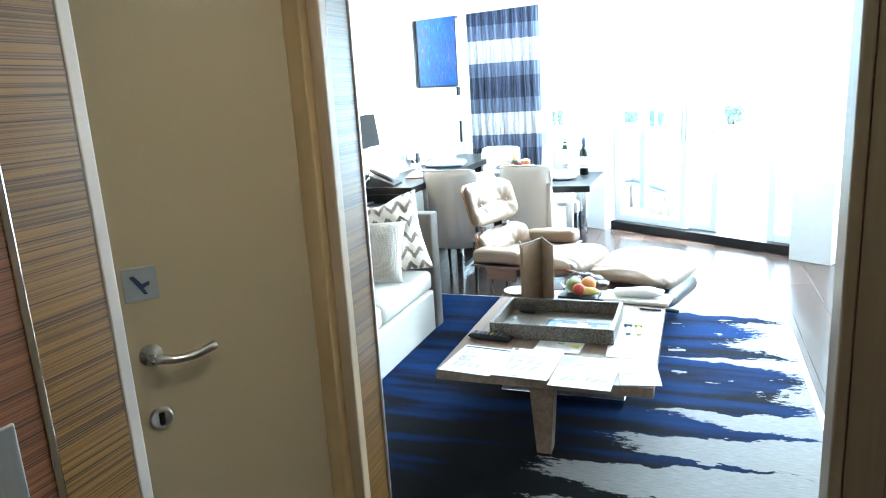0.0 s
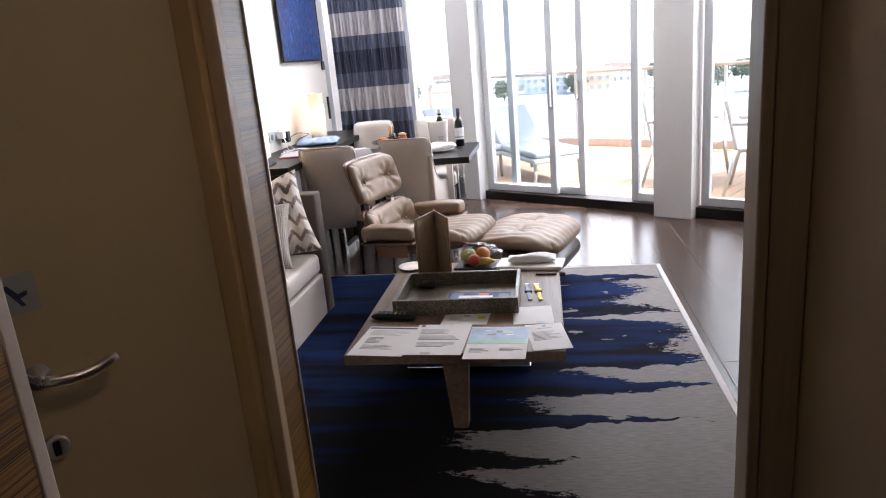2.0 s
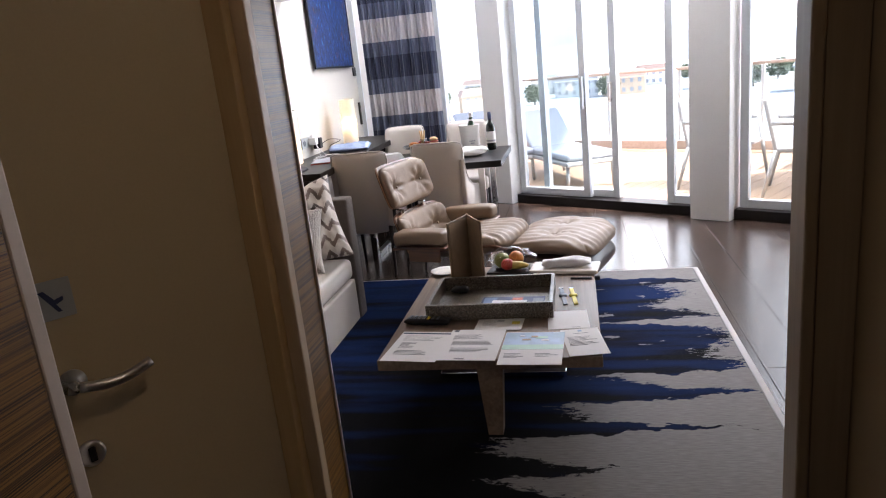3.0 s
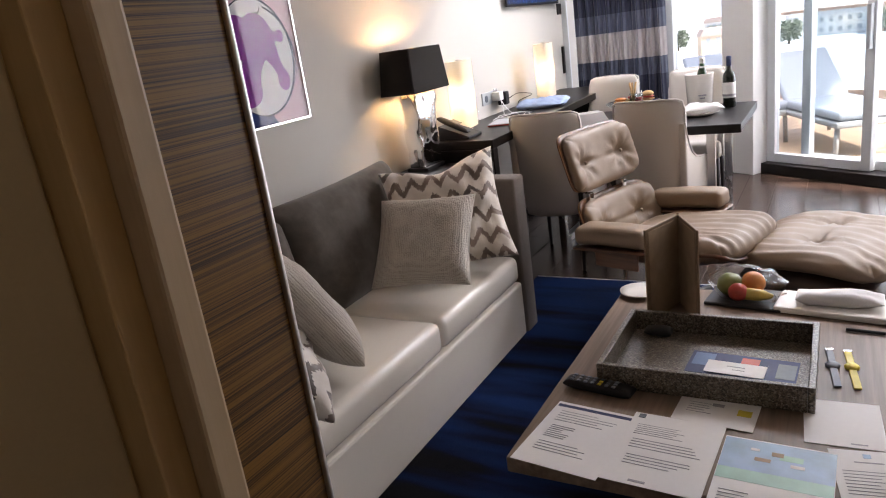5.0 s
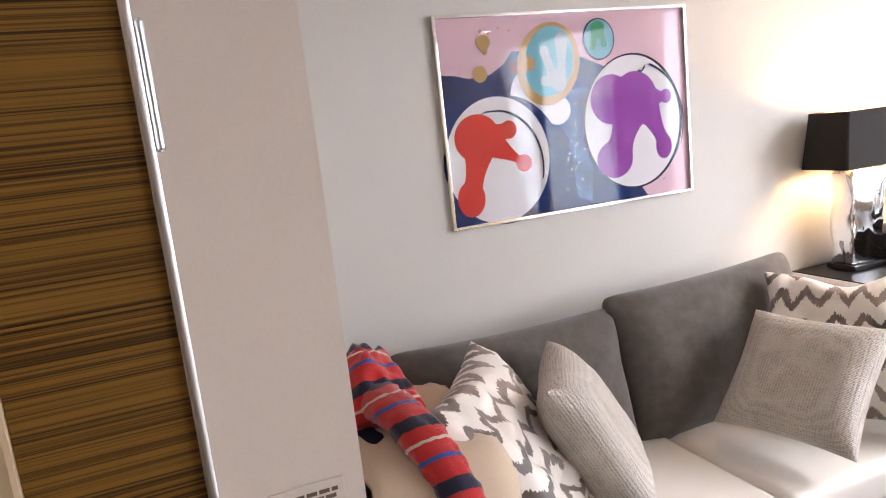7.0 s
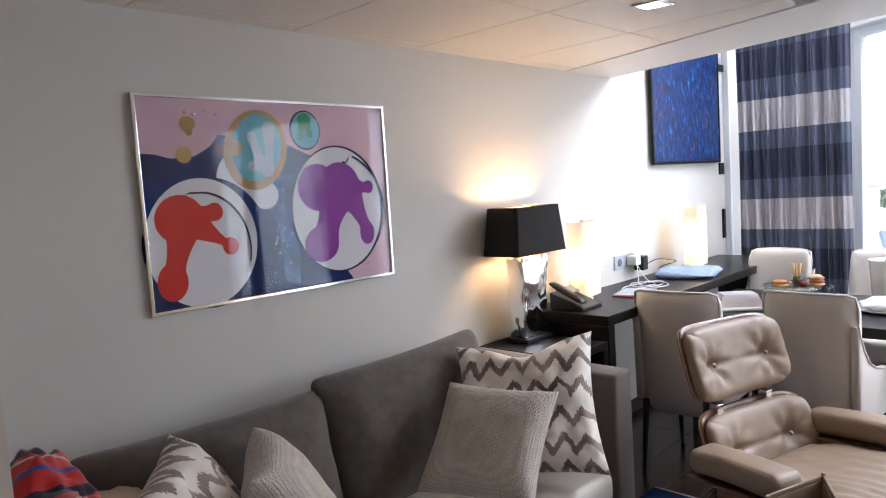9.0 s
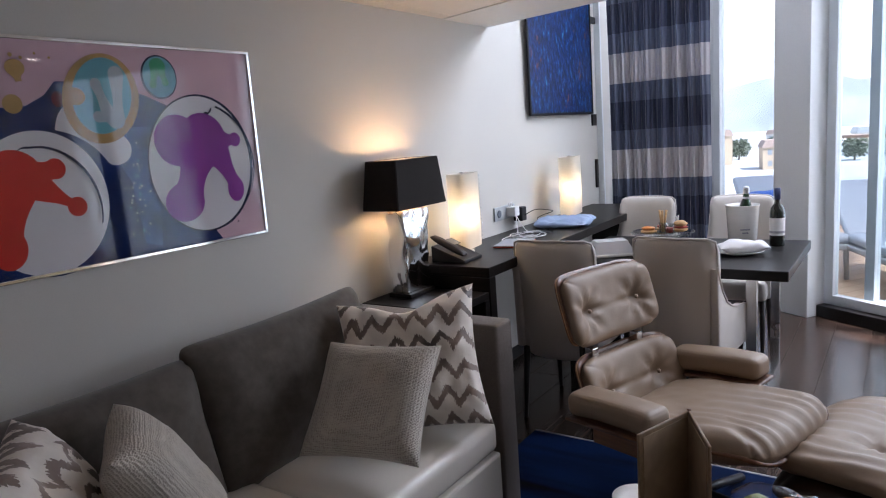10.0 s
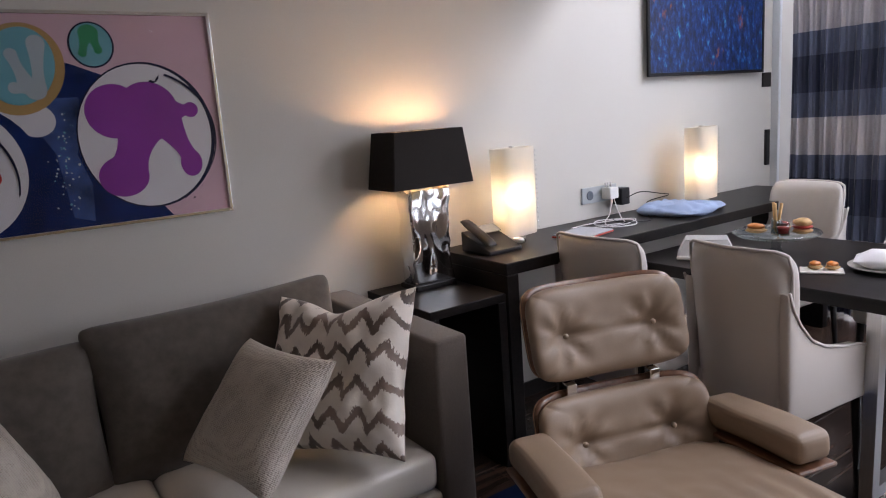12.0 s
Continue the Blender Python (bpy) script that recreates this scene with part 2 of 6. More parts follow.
def chevron(name, pale, dark, period=0.097, zig=0.082):
    """Printed zigzag bands with stepped, ragged edges, faded in places."""
    m, n, l, b = nodes_of(name)
    tc, sp = n.new("ShaderNodeTexCoord"), n.new("ShaderNodeSeparateXYZ")
    l.new(tc.outputs["Object"], sp.inputs[0])
    rag, warp = noise_of(n, l, 95, (1.6, 0.5, 1), 3), noise_of(n, l, 7, (1, 1, 0.2), 2)
    x = math_node(n, l, "ADD", sp.outputs[0], math_node(n, l, "MULTIPLY", warp, 0.05))
    x = math_node(n, l, "SNAP", math_node(n, l, "ADD", x, 1.0), 0.006)
    tri = math_node(n, l, "PINGPONG", x, zig / 2)
    v = math_node(n, l, "ADD", sp.outputs[1], math_node(n, l, "MULTIPLY", tri, 1.25))
    v = math_node(n, l, "ADD", v, math_node(n, l, "MULTIPLY", rag, 0.032))
    v = math_node(n, l, "ADD", v, math_node(n, l, "MULTIPLY", warp, 0.07))
    f = math_node(n, l, "FRACT", math_node(n, l, "DIVIDE", math_node(n, l, "ADD", v, 5.0), period))
    pick = math_node(n, l, "GREATER_THAN", f, 0.66)
    tone = ramp_of(n, l, noise_of(n, l, 5.5), [(0.40, dark), (0.62, [min(1, c * 3.2) for c in dark])])
    ground = ramp_of(n, l, noise_of(n, l, 9), [(0.3, [c * 0.88 for c in pale]), (0.7, pale)])
    l.new(mix_rgb(n, l, pick, ground, tone), b.inputs["Base Color"])
    b.inputs["Roughness"].default_value = 0.45
    b.inputs["Sheen Weight"].default_value = 0.2
    bump_to(n, l, b, math_node(n, l, "ADD", noise_of(n, l, 22), math_node(n, l, "MULTIPLY", pick, -0.15)), 0.5, 0.005)
    return m


def banded_curtain():
    m, n, l, b = nodes_of("curtain_cloth")
    tc, sp = n.new("ShaderNodeTexCoord"), n.new("ShaderNodeSeparateXYZ")
    l.new(tc.outputs["Object"], sp.inputs[0])
    f = math_node(n, l, "FRACT", math_node(n, l, "DIVIDE", math_node(n, l, "ADD", sp.outputs[2], 0.26), 0.76))
    navy, slate, pale = (0.016, 0.024, 0.062), (0.085, 0.105, 0.165), (0.50, 0.47, 0.48)
    node = n.new("ShaderNodeValToRGB")
    node.color_ramp.interpolation = "CONSTANT"
    e = node.color_ramp.elements
    for pos, col in ((0.0, slate), (0.20, navy), (0.50, slate), (0.69, pale)):
        item = e[0] if pos == 0 else e.new(pos)
        item.position, item.color = pos, (*col, 1)
    e.remove(e[-1])
    l.new(f, node.inputs[0])
    weave = noise_of(n, l, 300, (1, 1, 0.3), 2)
    l.new(mix_rgb(n, l, 0.3, node.outputs[0], weave, "MULTIPLY"), b.inputs["Base Color"])
    b.inputs["Roughness"].default_value, b.inputs["Sheen Weight"].default_value = 0.6, 0.3
    bump_to(n, l, b, weave, 0.2)
    return m


def knit_stripes():
    m, n, l, b = nodes_of("striped_knit")
    tc, sp = n.new("ShaderNodeTexCoord"), n.new("ShaderNodeSeparateXYZ")
    l.new(tc.outputs["Object"], sp.inputs[0])
    run = math_node(n, l, "SUBTRACT", math_node(n, l, "MULTIPLY", sp.outputs[0], 0.75), math_node(n, l, "MULTIPLY", sp.outputs[2], 0.8))
    f = math_node(n, l, "FRACT", math_node(n, l, "DIVIDE", math_node(n, l, "ADD", run, 3.0), 0.17))
    node = n.new("ShaderNodeValToRGB")
    node.color_ramp.interpolation = "CONSTANT"
    e = node.color_ramp.elements
    red, navy, cream, blue = (0.56, 0.016, 0.014), (0.014, 0.014, 0.04), (0.62, 0.55, 0.45), (0.03, 0.08, 0.36)
    for pos, col in ((0.0, red), (0.20, cream), (0.25, red), (0.46, blue), (0.52, red), (0.80, navy)):
        item = e[0] if pos == 0 else e.new(pos)
        item.position, item.color = pos, (*col, 1)
    e[-1].color = (*navy, 1)
    l.new(f, node.inputs[0])
    rib = noise_of(n, l, 260, (1, 1, 1), 2)
    l.new(mix_rgb(n, l, 0.35, node.outputs[0], rib, "MULTIPLY"), b.inputs["Base Color"])
    b.inputs["Roughness"].default_value, b.inputs["Sheen Weight"].default_value = 0.95, 0.3
    bump_to(n, l, b, rib, 0.6, 0.003)
    return m


def blue_paint():
    m, n, l, b = nodes_of("blue_paint")
    drip = noise_of(n, l, 26, (1, 1, 0.55), 7, 0.72)
    spot = noise_of(n, l, 7, (1, 1.4, 0.8), 4, 0.6)
    col = ramp_of(n, l, drip, [(0.40, (0.002, 0.006, 0.035)), (0.53, (0.003, 0.022, 0.12)), (0.60, (0.006, 0.07, 0.24)), (0.67, (0.05, 0.30, 0.38))])
    rust = ramp_of(n, l, spot, [(0.64, (0, 0, 0)), (0.70, (0.8, 0.8, 0.8))])
    l.new(mix_rgb(n, l, rust, col, (0.30, 0.075, 0.02)), b.inputs["Base Color"])
    b.inputs["Roughness"].default_value = 0.42
    bump_to(n, l, b, drip, 0.7, 0.004)
    return m


M = {
    "wall": plain("wall_paint", (0.57, 0.55, 0.51), 0.75, grain=180, vary=0.03, bump=0.08),
    "panel": plain("panel_laminate", (0.56, 0.48, 0.41), 0.55, grain=120, vary=0.03, bump=0.03),
    "white": plain("white_paint", (0.74, 0.74, 0.73), 0.5, grain=90, vary=0.03, bump=0.05),
    "ceiling": plain("ceiling_panel", (0.74, 0.70, 0.64), 0.45, grain=40, vary=0.03, bump=0.02),
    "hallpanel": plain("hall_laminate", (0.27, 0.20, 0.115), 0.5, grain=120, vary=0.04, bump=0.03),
    "door": plain("door_paint", (0.56, 0.455, 0.285), 0.42, grain=150, vary=0.03, bump=0.05),
    "casing": wood("casing_wood", (0.46, 0.335, 0.20), (0.53, 0.40, 0.255), "z", 60, 0.45),
    # casing wood darkened: the shade away from the windows is in its colour
    "shadedcasing": wood("shaded_casing_wood", (0.25, 0.19, 0.125), (0.31, 0.24, 0.16), "z", 60, 0.45),
    "jamb": wood("jamb_wood", (0.47, 0.31, 0.135), (0.57, 0.395, 0.19), "z", 60, 0.45),
    "zebra": zebra_wood("zebra_veneer", (0.026, 0.011, 0.003), (0.125, 0.058, 0.012), (0.26, 0.132, 0.026)),
    "zebra2": zebra_wood("red_veneer", (0.03, 0.009, 0.004), (0.12, 0.04, 0.012), (0.22, 0.085, 0.03)),
    "steel": plain("brushed_steel", (0.62, 0.61, 0.60), 0.28, 1.0, grain=200, vary=0.08, bump=0.05, stretch=(1, 1, 0.05)),
    "bright": plain("satin_edge_metal", (0.90, 0.89, 0.88), 0.42, 1.0, grain=200, vary=0.04, bump=0.02, stretch=(1, 1, 0.05)),
    "ply": plain("pale_plywood_edge", (0.52, 0.31, 0.15), 0.5, grain=120, vary=0.15, bump=0.05),
    "redknit": plain("red_ribbed_knit", (0.50, 0.015, 0.013), 0.95, grain=260, vary=0.3, bump=0.7),
    "chrome": plain("chrome", (0.86, 0.86, 0.86), 0.07, 1.0, grain=30, vary=0.02, bump=0.0),
    "alu": plain("white_aluminium", (0.60, 0.63, 0.65), 0.4, 0.0, grain=100, vary=0.03, bump=0.03),
    "grey_alu": plain("grey_aluminium", (0.42, 0.45, 0.47), 0.4, 0.2, grain=100, vary=0.03, bump=0.03),
    "black": plain("black_lacquer", (0.018, 0.016, 0.016), 0.35, grain=80, vary=0.3, bump=0.05),
    "darkwood": wood("dark_wood", (0.004, 0.0035, 0.0035), (0.014, 0.011, 0.010), "x", 70, 0.36),
    "plank": wood("floor_oak", (0.018, 0.011, 0.008), (0.115, 0.072, 0.053), "y", 38, 0.23, 0.30, 0.45),
    "joint": plain("floor_joint", (0.012, 0.009, 0.008), 0.8),
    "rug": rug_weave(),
    "rug_edge": plain("rug_binding", (0.55, 0.54, 0.54), 0.9, grain=300, vary=0.1, bump=0.5),
    "walnut": wood("rosewood_shell", (0.07, 0.028, 0.014), (0.23, 0.10, 0.045), "x", 45, 0.35, coat=0.3),
    # darker copy of the rosewood, with the shade under the ottoman in its colour
    "shadedshell": wood("shaded_rosewood_shell", (0.012, 0.006, 0.005), (0.05, 0.022, 0.014), "x", 45, 0.35, coat=0.3),
    "leather": plain("taupe_leather", (0.245, 0.172, 0.115), 0.48, grain=420, vary=0.10, bump=0.12),
    "vinyl": plain("cream_vinyl", (0.56, 0.52, 0.48), 0.33, grain=500, vary=0.06, bump=0.08),
    "seat_vinyl": plain("pearl_vinyl", (0.78, 0.73, 0.655), 0.24, grain=500, vary=0.05, bump=0.08),
    "greyfab": plain("grey_plush", (0.100, 0.085, 0.072), 0.9, grain=26, vary=0.22, bump=0.5, sheen=0.25),
    "armfab": plain("arm_weave", (0.15, 0.125, 0.108), 0.85, grain=330, vary=0.45, bump=0.7, sheen=0.2),
    "scale": scale_cloth(),
    "chevron": chevron("chevron_print", (0.80, 0.73, 0.65), (0.085, 0.062, 0.050)),
    "table": wood("table_wood", (0.15, 0.105, 0.075), (0.27, 0.195, 0.145), "y", 60, 0.36),
    "granite": speckled(),
    "paper": plain("paper", (0.80, 0.79, 0.78), 0.7, grain=60, vary=0.02, bump=0.02),
    "ink": plain("grey_ink", (0.36, 0.36, 0.39), 0.7, bump=0),
    "navyink": plain("navy_ink", (0.03, 0.045, 0.12), 0.6, bump=0),
    "seablue": plain("print_blue", (0.30, 0.45, 0.62), 0.45, grain=12, vary=0.3, bump=0),
    "seagreen": plain("print_green", (0.35, 0.58, 0.50), 0.45, grain=12, vary=0.2, bump=0),
    "yellow": plain("yellow_rubber", (0.72, 0.58, 0.05), 0.5, bump=0.05),
    "greyrub": plain("grey_rubber", (0.12, 0.14, 0.17), 0.5, bump=0.05),
    "black_plastic": plain("black_plastic", (0.02, 0.02, 0.022), 0.4, grain=200, bump=0.08),
    "red": plain("red_plastic", (0.55, 0.06, 0.03), 0.35, bump=0.03),
    "porcelain": plain("porcelain", (0.80, 0.78, 0.74), 0.15, vary=0.02, bump=0.0),
    "linen": plain("white_linen", (0.76, 0.75, 0.76), 0.85, grain=260, vary=0.05, bump=0.3),
    "shade": plain("black_shade_cloth", (0.022, 0.019, 0.018), 0.85, grain=300, vary=0.25, bump=0.3),
    "frost": frosted("frosted_acrylic", (0.86, 0.84, 0.79)),
    "glow": glowing("bulb_glow", (1.0, 0.78, 0.45), 18),
    "curtain": banded_curtain(),
    "glass": glass("window_glass", (0.86, 0.90, 0.915)),
    "clearglass": glass("clear_glass", (0.93, 0.95, 0.95)),
    "bottle": plain("bottle_glass", (0.012, 0.018, 0.014), 0.08, bump=0, coat=0.5),
    "champagne": plain("champagne_glass", (0.02, 0.05, 0.025), 0.1, bump=0, coat=0.5),
    "teak": wood("deck_teak", (0.44, 0.29, 0.18), (0.56, 0.38, 0.25), "y", 40, 0.6, 0.15),
    "rail": wood("rail_wood", (0.46, 0.35, 0.28), (0.56, 0.44, 0.36), "x", 40, 0.5),
    "rattan": plain("grey_rattan", (0.38, 0.375, 0.37), 0.7, grain=90, vary=0.3, bump=0.8),
    "khaki": plain("khaki_cotton", (0.58, 0.46, 0.34), 0.85, grain=260, vary=0.06, bump=0.3),
    "slot": plain("vent_dark", (0.085, 0.06, 0.042), 0.8, bump=0),
    "downglow": glowing("downlight_glow", (1.0, 0.9, 0.75), 12),
    "stripes": knit_stripes(),
    "navycloth": plain("navy_knit", (0.010, 0.012, 0.035), 0.9, grain=200, vary=0.2, bump=0.5),
    "menu": plain("tan_leather", (0.27, 0.18, 0.105), 0.5, grain=90, vary=0.2, bump=0.2),
    "menu_page": plain("tan_page", (0.36, 0.26, 0.17), 0.6, grain=20, vary=0.18, bump=0.02),
    "pear": plain("pear_skin", (0.22, 0.26, 0.07), 0.4, grain=60, vary=0.2, bump=0.05),
    "orange": plain("orange_peel", (0.62, 0.22, 0.05), 0.45, grain=160, vary=0.12, bump=0.2),
    "banana": plain("banana_peel", (0.62, 0.45, 0.10), 0.45, grain=30, vary=0.2, bump=0.05),
    "apple": plain("red_skin", (0.42, 0.05, 0.035), 0.3, grain=30, vary=0.3, bump=0.05),
    "bread": plain("toasted_bread", (0.55, 0.35, 0.16), 0.8, grain=60, vary=0.25, bump=0.4),
    "film": glass("wrapping_film", (0.96, 0.96, 0.96)),
    "clearglass2": glass("table_glass", (0.80, 0.84, 0.84)),
    "milky": frosted("cloudy_plastic", (0.80, 0.80, 0.80)),
    "screen": plain("lcd_grey", (0.22, 0.23, 0.22), 0.2, bump=0),
    "greycover": plain("grey_cover", (0.40, 0.42, 0.46), 0.5, bump=0.05),
    "shirtblue": plain("blue_shirting", (0.30, 0.38, 0.54), 0.85, grain=240, vary=0.08, bump=0.35),
    "deck_base": plain("deck_base", (0.10, 0.05, 0.03), 0.8),
    "towelblue": plain("blue_towel", (0.06, 0.14, 0.45), 0.95, grain=200, vary=0.2, bump=0.5),
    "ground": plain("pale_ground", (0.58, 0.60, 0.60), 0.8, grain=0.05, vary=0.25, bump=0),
    "tile": plain("roof_tile", (0.45, 0.34, 0.29), 0.8, grain=2, vary=0.25, bump=0.2),
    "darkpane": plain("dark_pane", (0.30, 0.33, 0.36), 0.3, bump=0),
    "bark": plain("bark", (0.10, 0.075, 0.055), 0.9, grain=6, vary=0.3, bump=0.5),
    "leaf": plain("leaves", (0.12, 0.15, 0.10), 0.6, grain=1.5, vary=0.4, bump=0),
    # emission for the added backdrop that whitens the sky
    "haze": glowing("haze_glow", (0.96, 0.98, 1.0), 1.1, (0.0, 0.0, 0.0)),
    # pale bluish base: the haze of distance is painted into the hills
    "hill": plain("haze_painted_hill", (0.62, 0.66, 0.70), 0.9, grain=0.03, vary=0.3, bump=0),
    "shade_in": frosted("shade_lining", (0.85, 0.72, 0.52)),
    "artglass": glass("picture_glass", (0.99, 0.99, 0.99), 0.55),
    "bluepaint": blue_paint(),
    "bluecloth": plain("blue_cloth", (0.20, 0.27, 0.42), 0.85, grain=220, vary=0.1, bump=0.4),
}

for key in ("darkwood", "black", "black_plastic", "table"):
    M[key].node_tree.nodes["Principled BSDF"].inputs["Specular IOR Level"].default_value = 0.2


# ---- shape helpers ----
def thing(name, label, category, m=None, group="", kind=""):
    ob = tagged(new(name), label, category, group, kind)
    if m is not None:
        ob.matrix_world = m
    return ob


def part(name, bm, material, parent=None, label="", smooth=False, m=None):
    """One mesh object out of a bmesh, under a thing, a part or the top level."""
    me = bpy.data.meshes.new(name)
    bmesh.ops.recalc_face_normals(bm, faces=bm.faces[:])
    if smooth:
        for f in bm.faces:
            f.smooth = True
    bm.to_mesh(me)
    bm.free()
    me.materials.append(material)
    ob = new(name, me)
    if parent is not None:
        ob.parent = parent
    if m is not None:
        ob.matrix_basis = m
    return tagged(ob, label)


def structure(name, bm, material, label, smooth=False):
    return tagged(part(name, bm, material, None, label, smooth), "", name.split("_")[0], "", "structure")


def box(x0, x1, y0, y1, z0, z1, bevel=0.0, bm=None, seg=2, m=None):
    """A box with rounded edges, added to bm."""
    one = bmesh.new()
    bmesh.ops.create_cube(one, size=1)
    for v in one.verts:
        v.co = Vector(((x0 + x1) / 2 + v.co.x * (x1 - x0), (y0 + y1) / 2 + v.co.y * (y1 - y0), (z0 + z1) / 2 + v.co.z * (z1 - z0)))
    if bevel:
        bmesh.ops.bevel(one, geom=one.edges[:], offset=bevel, segments=seg, profile=0.5, affect="EDGES")
    return merge(bm, one, m)


def merge(bm, one, m=None):
    if m is not None:
        one.transform(m)
    if bm is None:
        return one
    me = bpy.data.meshes.new("tmp")
    one.to_mesh(me)
    one.free()
    bm.from_mesh(me)
    bpy.data.meshes.remove(me)
    return bm


def rod(a, b, r0, r1=None, bm=None, seg=12):
    """A round bar from a to b."""
    a, b = Vector(a), Vector(b)
    one = bmesh.new()
    bmesh.ops.create_cone(one, cap_ends=True, segments=seg, radius1=r0, radius2=r0 if r1 is None else r1, depth=(b - a).length)
    q = (b - a).to_track_quat("Z", "Y").to_matrix().to_4x4()
    return merge(bm, one, Matrix.Translation((a + b) / 2) @ q)


def lathe(profile, bm=None, seg=28, m=None):
    """A turned body from (radius, height) pairs."""
    one = bmesh.new()
    rings = []
    for r, z in profile:
        rings.append([one.verts.new((max(r, 1e-4) * math.cos(2 * math.pi * k / seg), max(r, 1e-4) * math.sin(2 * math.pi * k / seg), z)) for k in range(seg)])
    for a, b in zip(rings, rings[1:]):
        for k in range(seg):
            one.faces.new((a[k], a[(k + 1) % seg], b[(k + 1) % seg], b[k]))
    one.faces.new(rings[0]), one.faces.new(rings[-1])
    return merge(bm, one, m)


def tube(points, r, bm=None, seg=8, closed=False):
    """A round tube along a line of points."""
    pts = [Vector(p) for p in points]
    one = bmesh.new()
    rings, up = [], Vector((0.13, 0.21, 0.97))
    for k, p in enumerate(pts):
        d = (pts[min(k + 1, len(pts) - 1)] - pts[max(k - 1, 0)]).normalized()
        side = d.cross(up).normalized() if abs(d.dot(up)) < 0.98 else d.cross(Vector((1, 0, 0))).normalized()
        top = side.cross(d)
        rings.append([one.verts.new(p + r * (math.cos(2 * math.pi * j / seg) * side + math.sin(2 * math.pi * j / seg) * top)) for j in range(seg)])
    for a, b in zip(rings, rings[1:]):
        for j in range(seg):
            one.faces.new((a[j], a[(j + 1) % seg], b[(j + 1) % seg], b[j]))
    one.faces.new(rings[0]), one.faces.new(rings[-1])
    return merge(bm, one)


def prism(outline, depth, bm=None, m=None, bevel=0.0):
    """A flat outline in x and y, made depth thick along z."""
    one = bmesh.new()
    face = one.faces.new([one.verts.new((x, y, 0)) for x, y in outline])
    out = bmesh.ops.extrude_face_region(one, geom=[face])
    bmesh.ops.translate(one, verts=[v for v in out["geom"] if isinstance(v, bmesh.types.BMVert)], vec=(0, 0, depth))
    if bevel:
        bmesh.ops.bevel(one, geom=one.edges[:], offset=bevel, segments=2, profile=0.5, affect="EDGES")
    return merge(bm, one, m)


def oval(cx, cy, rx, ry, n=40, turn=0.0):
    c, s = math.cos(turn), math.sin(turn)
    pts = [(rx * math.cos(2 * math.pi * k / n), ry * math.sin(2 * math.pi * k / n)) for k in range(n)]
    return [(cx + c * x - s * y, cy + s * x + c * y) for x, y in pts]


def pad(w, h, t, n=26, round_=4.0, dimples=(), bend=None, wrinkle=0.0, seed=0.0, dent=0.02, pinch=0.0, corner=0.0, pleat=0.0, chop=0.0):
    """A stuffed cushion in x and y, t thick along z: full in the middle, thin at its seam; dimples are buttons; bend maps each point."""
    bm = bmesh.new()
    sheets = []
    for side in (1, -1):
        grid = []
        for i in range(n + 1):
            row = []
            for j in range(n + 1):
                u, v = math.sin(math.pi * (i / n - 0.5)), math.sin(math.pi * (j / n - 0.5))
                fill = max(0.0, (1 - abs(u) ** round_) * (1 - abs(v) ** round_)) ** 0.5
                x, y = u * w / 2, v * h / 2
                if corner and (u or v):
                    k = max(abs(u), abs(v)) / (abs(u) ** corner + abs(v) ** corner) ** (1 / corner)
                    x, y = x * k, y * k
                x *= 1 - pinch * (1 - v * v) * u * u
                y *= 1 - pinch * (1 - u * u) * v * v
                if v > 0:
                    y -= chop * v * v * math.exp(-((u / 0.42) ** 2))
                z = side * fill * t / 2
                if side > 0 or dent < 0:
                    for bx, by in dimples:
                        d = math.hypot(x - bx, y - by)
                        if pleat:
                            a = math.atan2(y - by, x - bx)
                            z += side * pleat * math.sin(7 * a + bx * 9) * math.exp(-(((d - 0.055) / 0.04) ** 2))
                            z -= side * pleat * 1.2 * math.exp(-(((y - by) / 0.010) ** 2)) * math.exp(-((d / 0.12) ** 2))
                        z -= side * abs(dent) * math.exp(-((d / 0.035) ** 2)) + side * abs(dent) * 0.5 * math.exp(-((d / 0.09) ** 2))
                if wrinkle:
                    z += side * wrinkle * fill * noise.noise((x * 9 + seed, y * 9, seed)) + side * 0.4 * wrinkle * fill * noise.noise((x * 26, y * 26 + seed, seed))
                p = Vector((x, y, z))
                row.append(p if bend is None else bend(p))
            grid.append(row)
        sheets.append(grid)
    verts = []
    for k, grid in enumerate(sheets):
        vs = [[bm.verts.new(p) for p in row] for row in grid]
        for i in range(n):
            for j in range(n):
                bm.faces.new((vs[i][j], vs[i + 1][j], vs[i + 1][j + 1], vs[i][j + 1]))
        verts.append(vs)
    bmesh.ops.remove_doubles(bm, verts=bm.verts[:], dist=1e-4)
    return bm


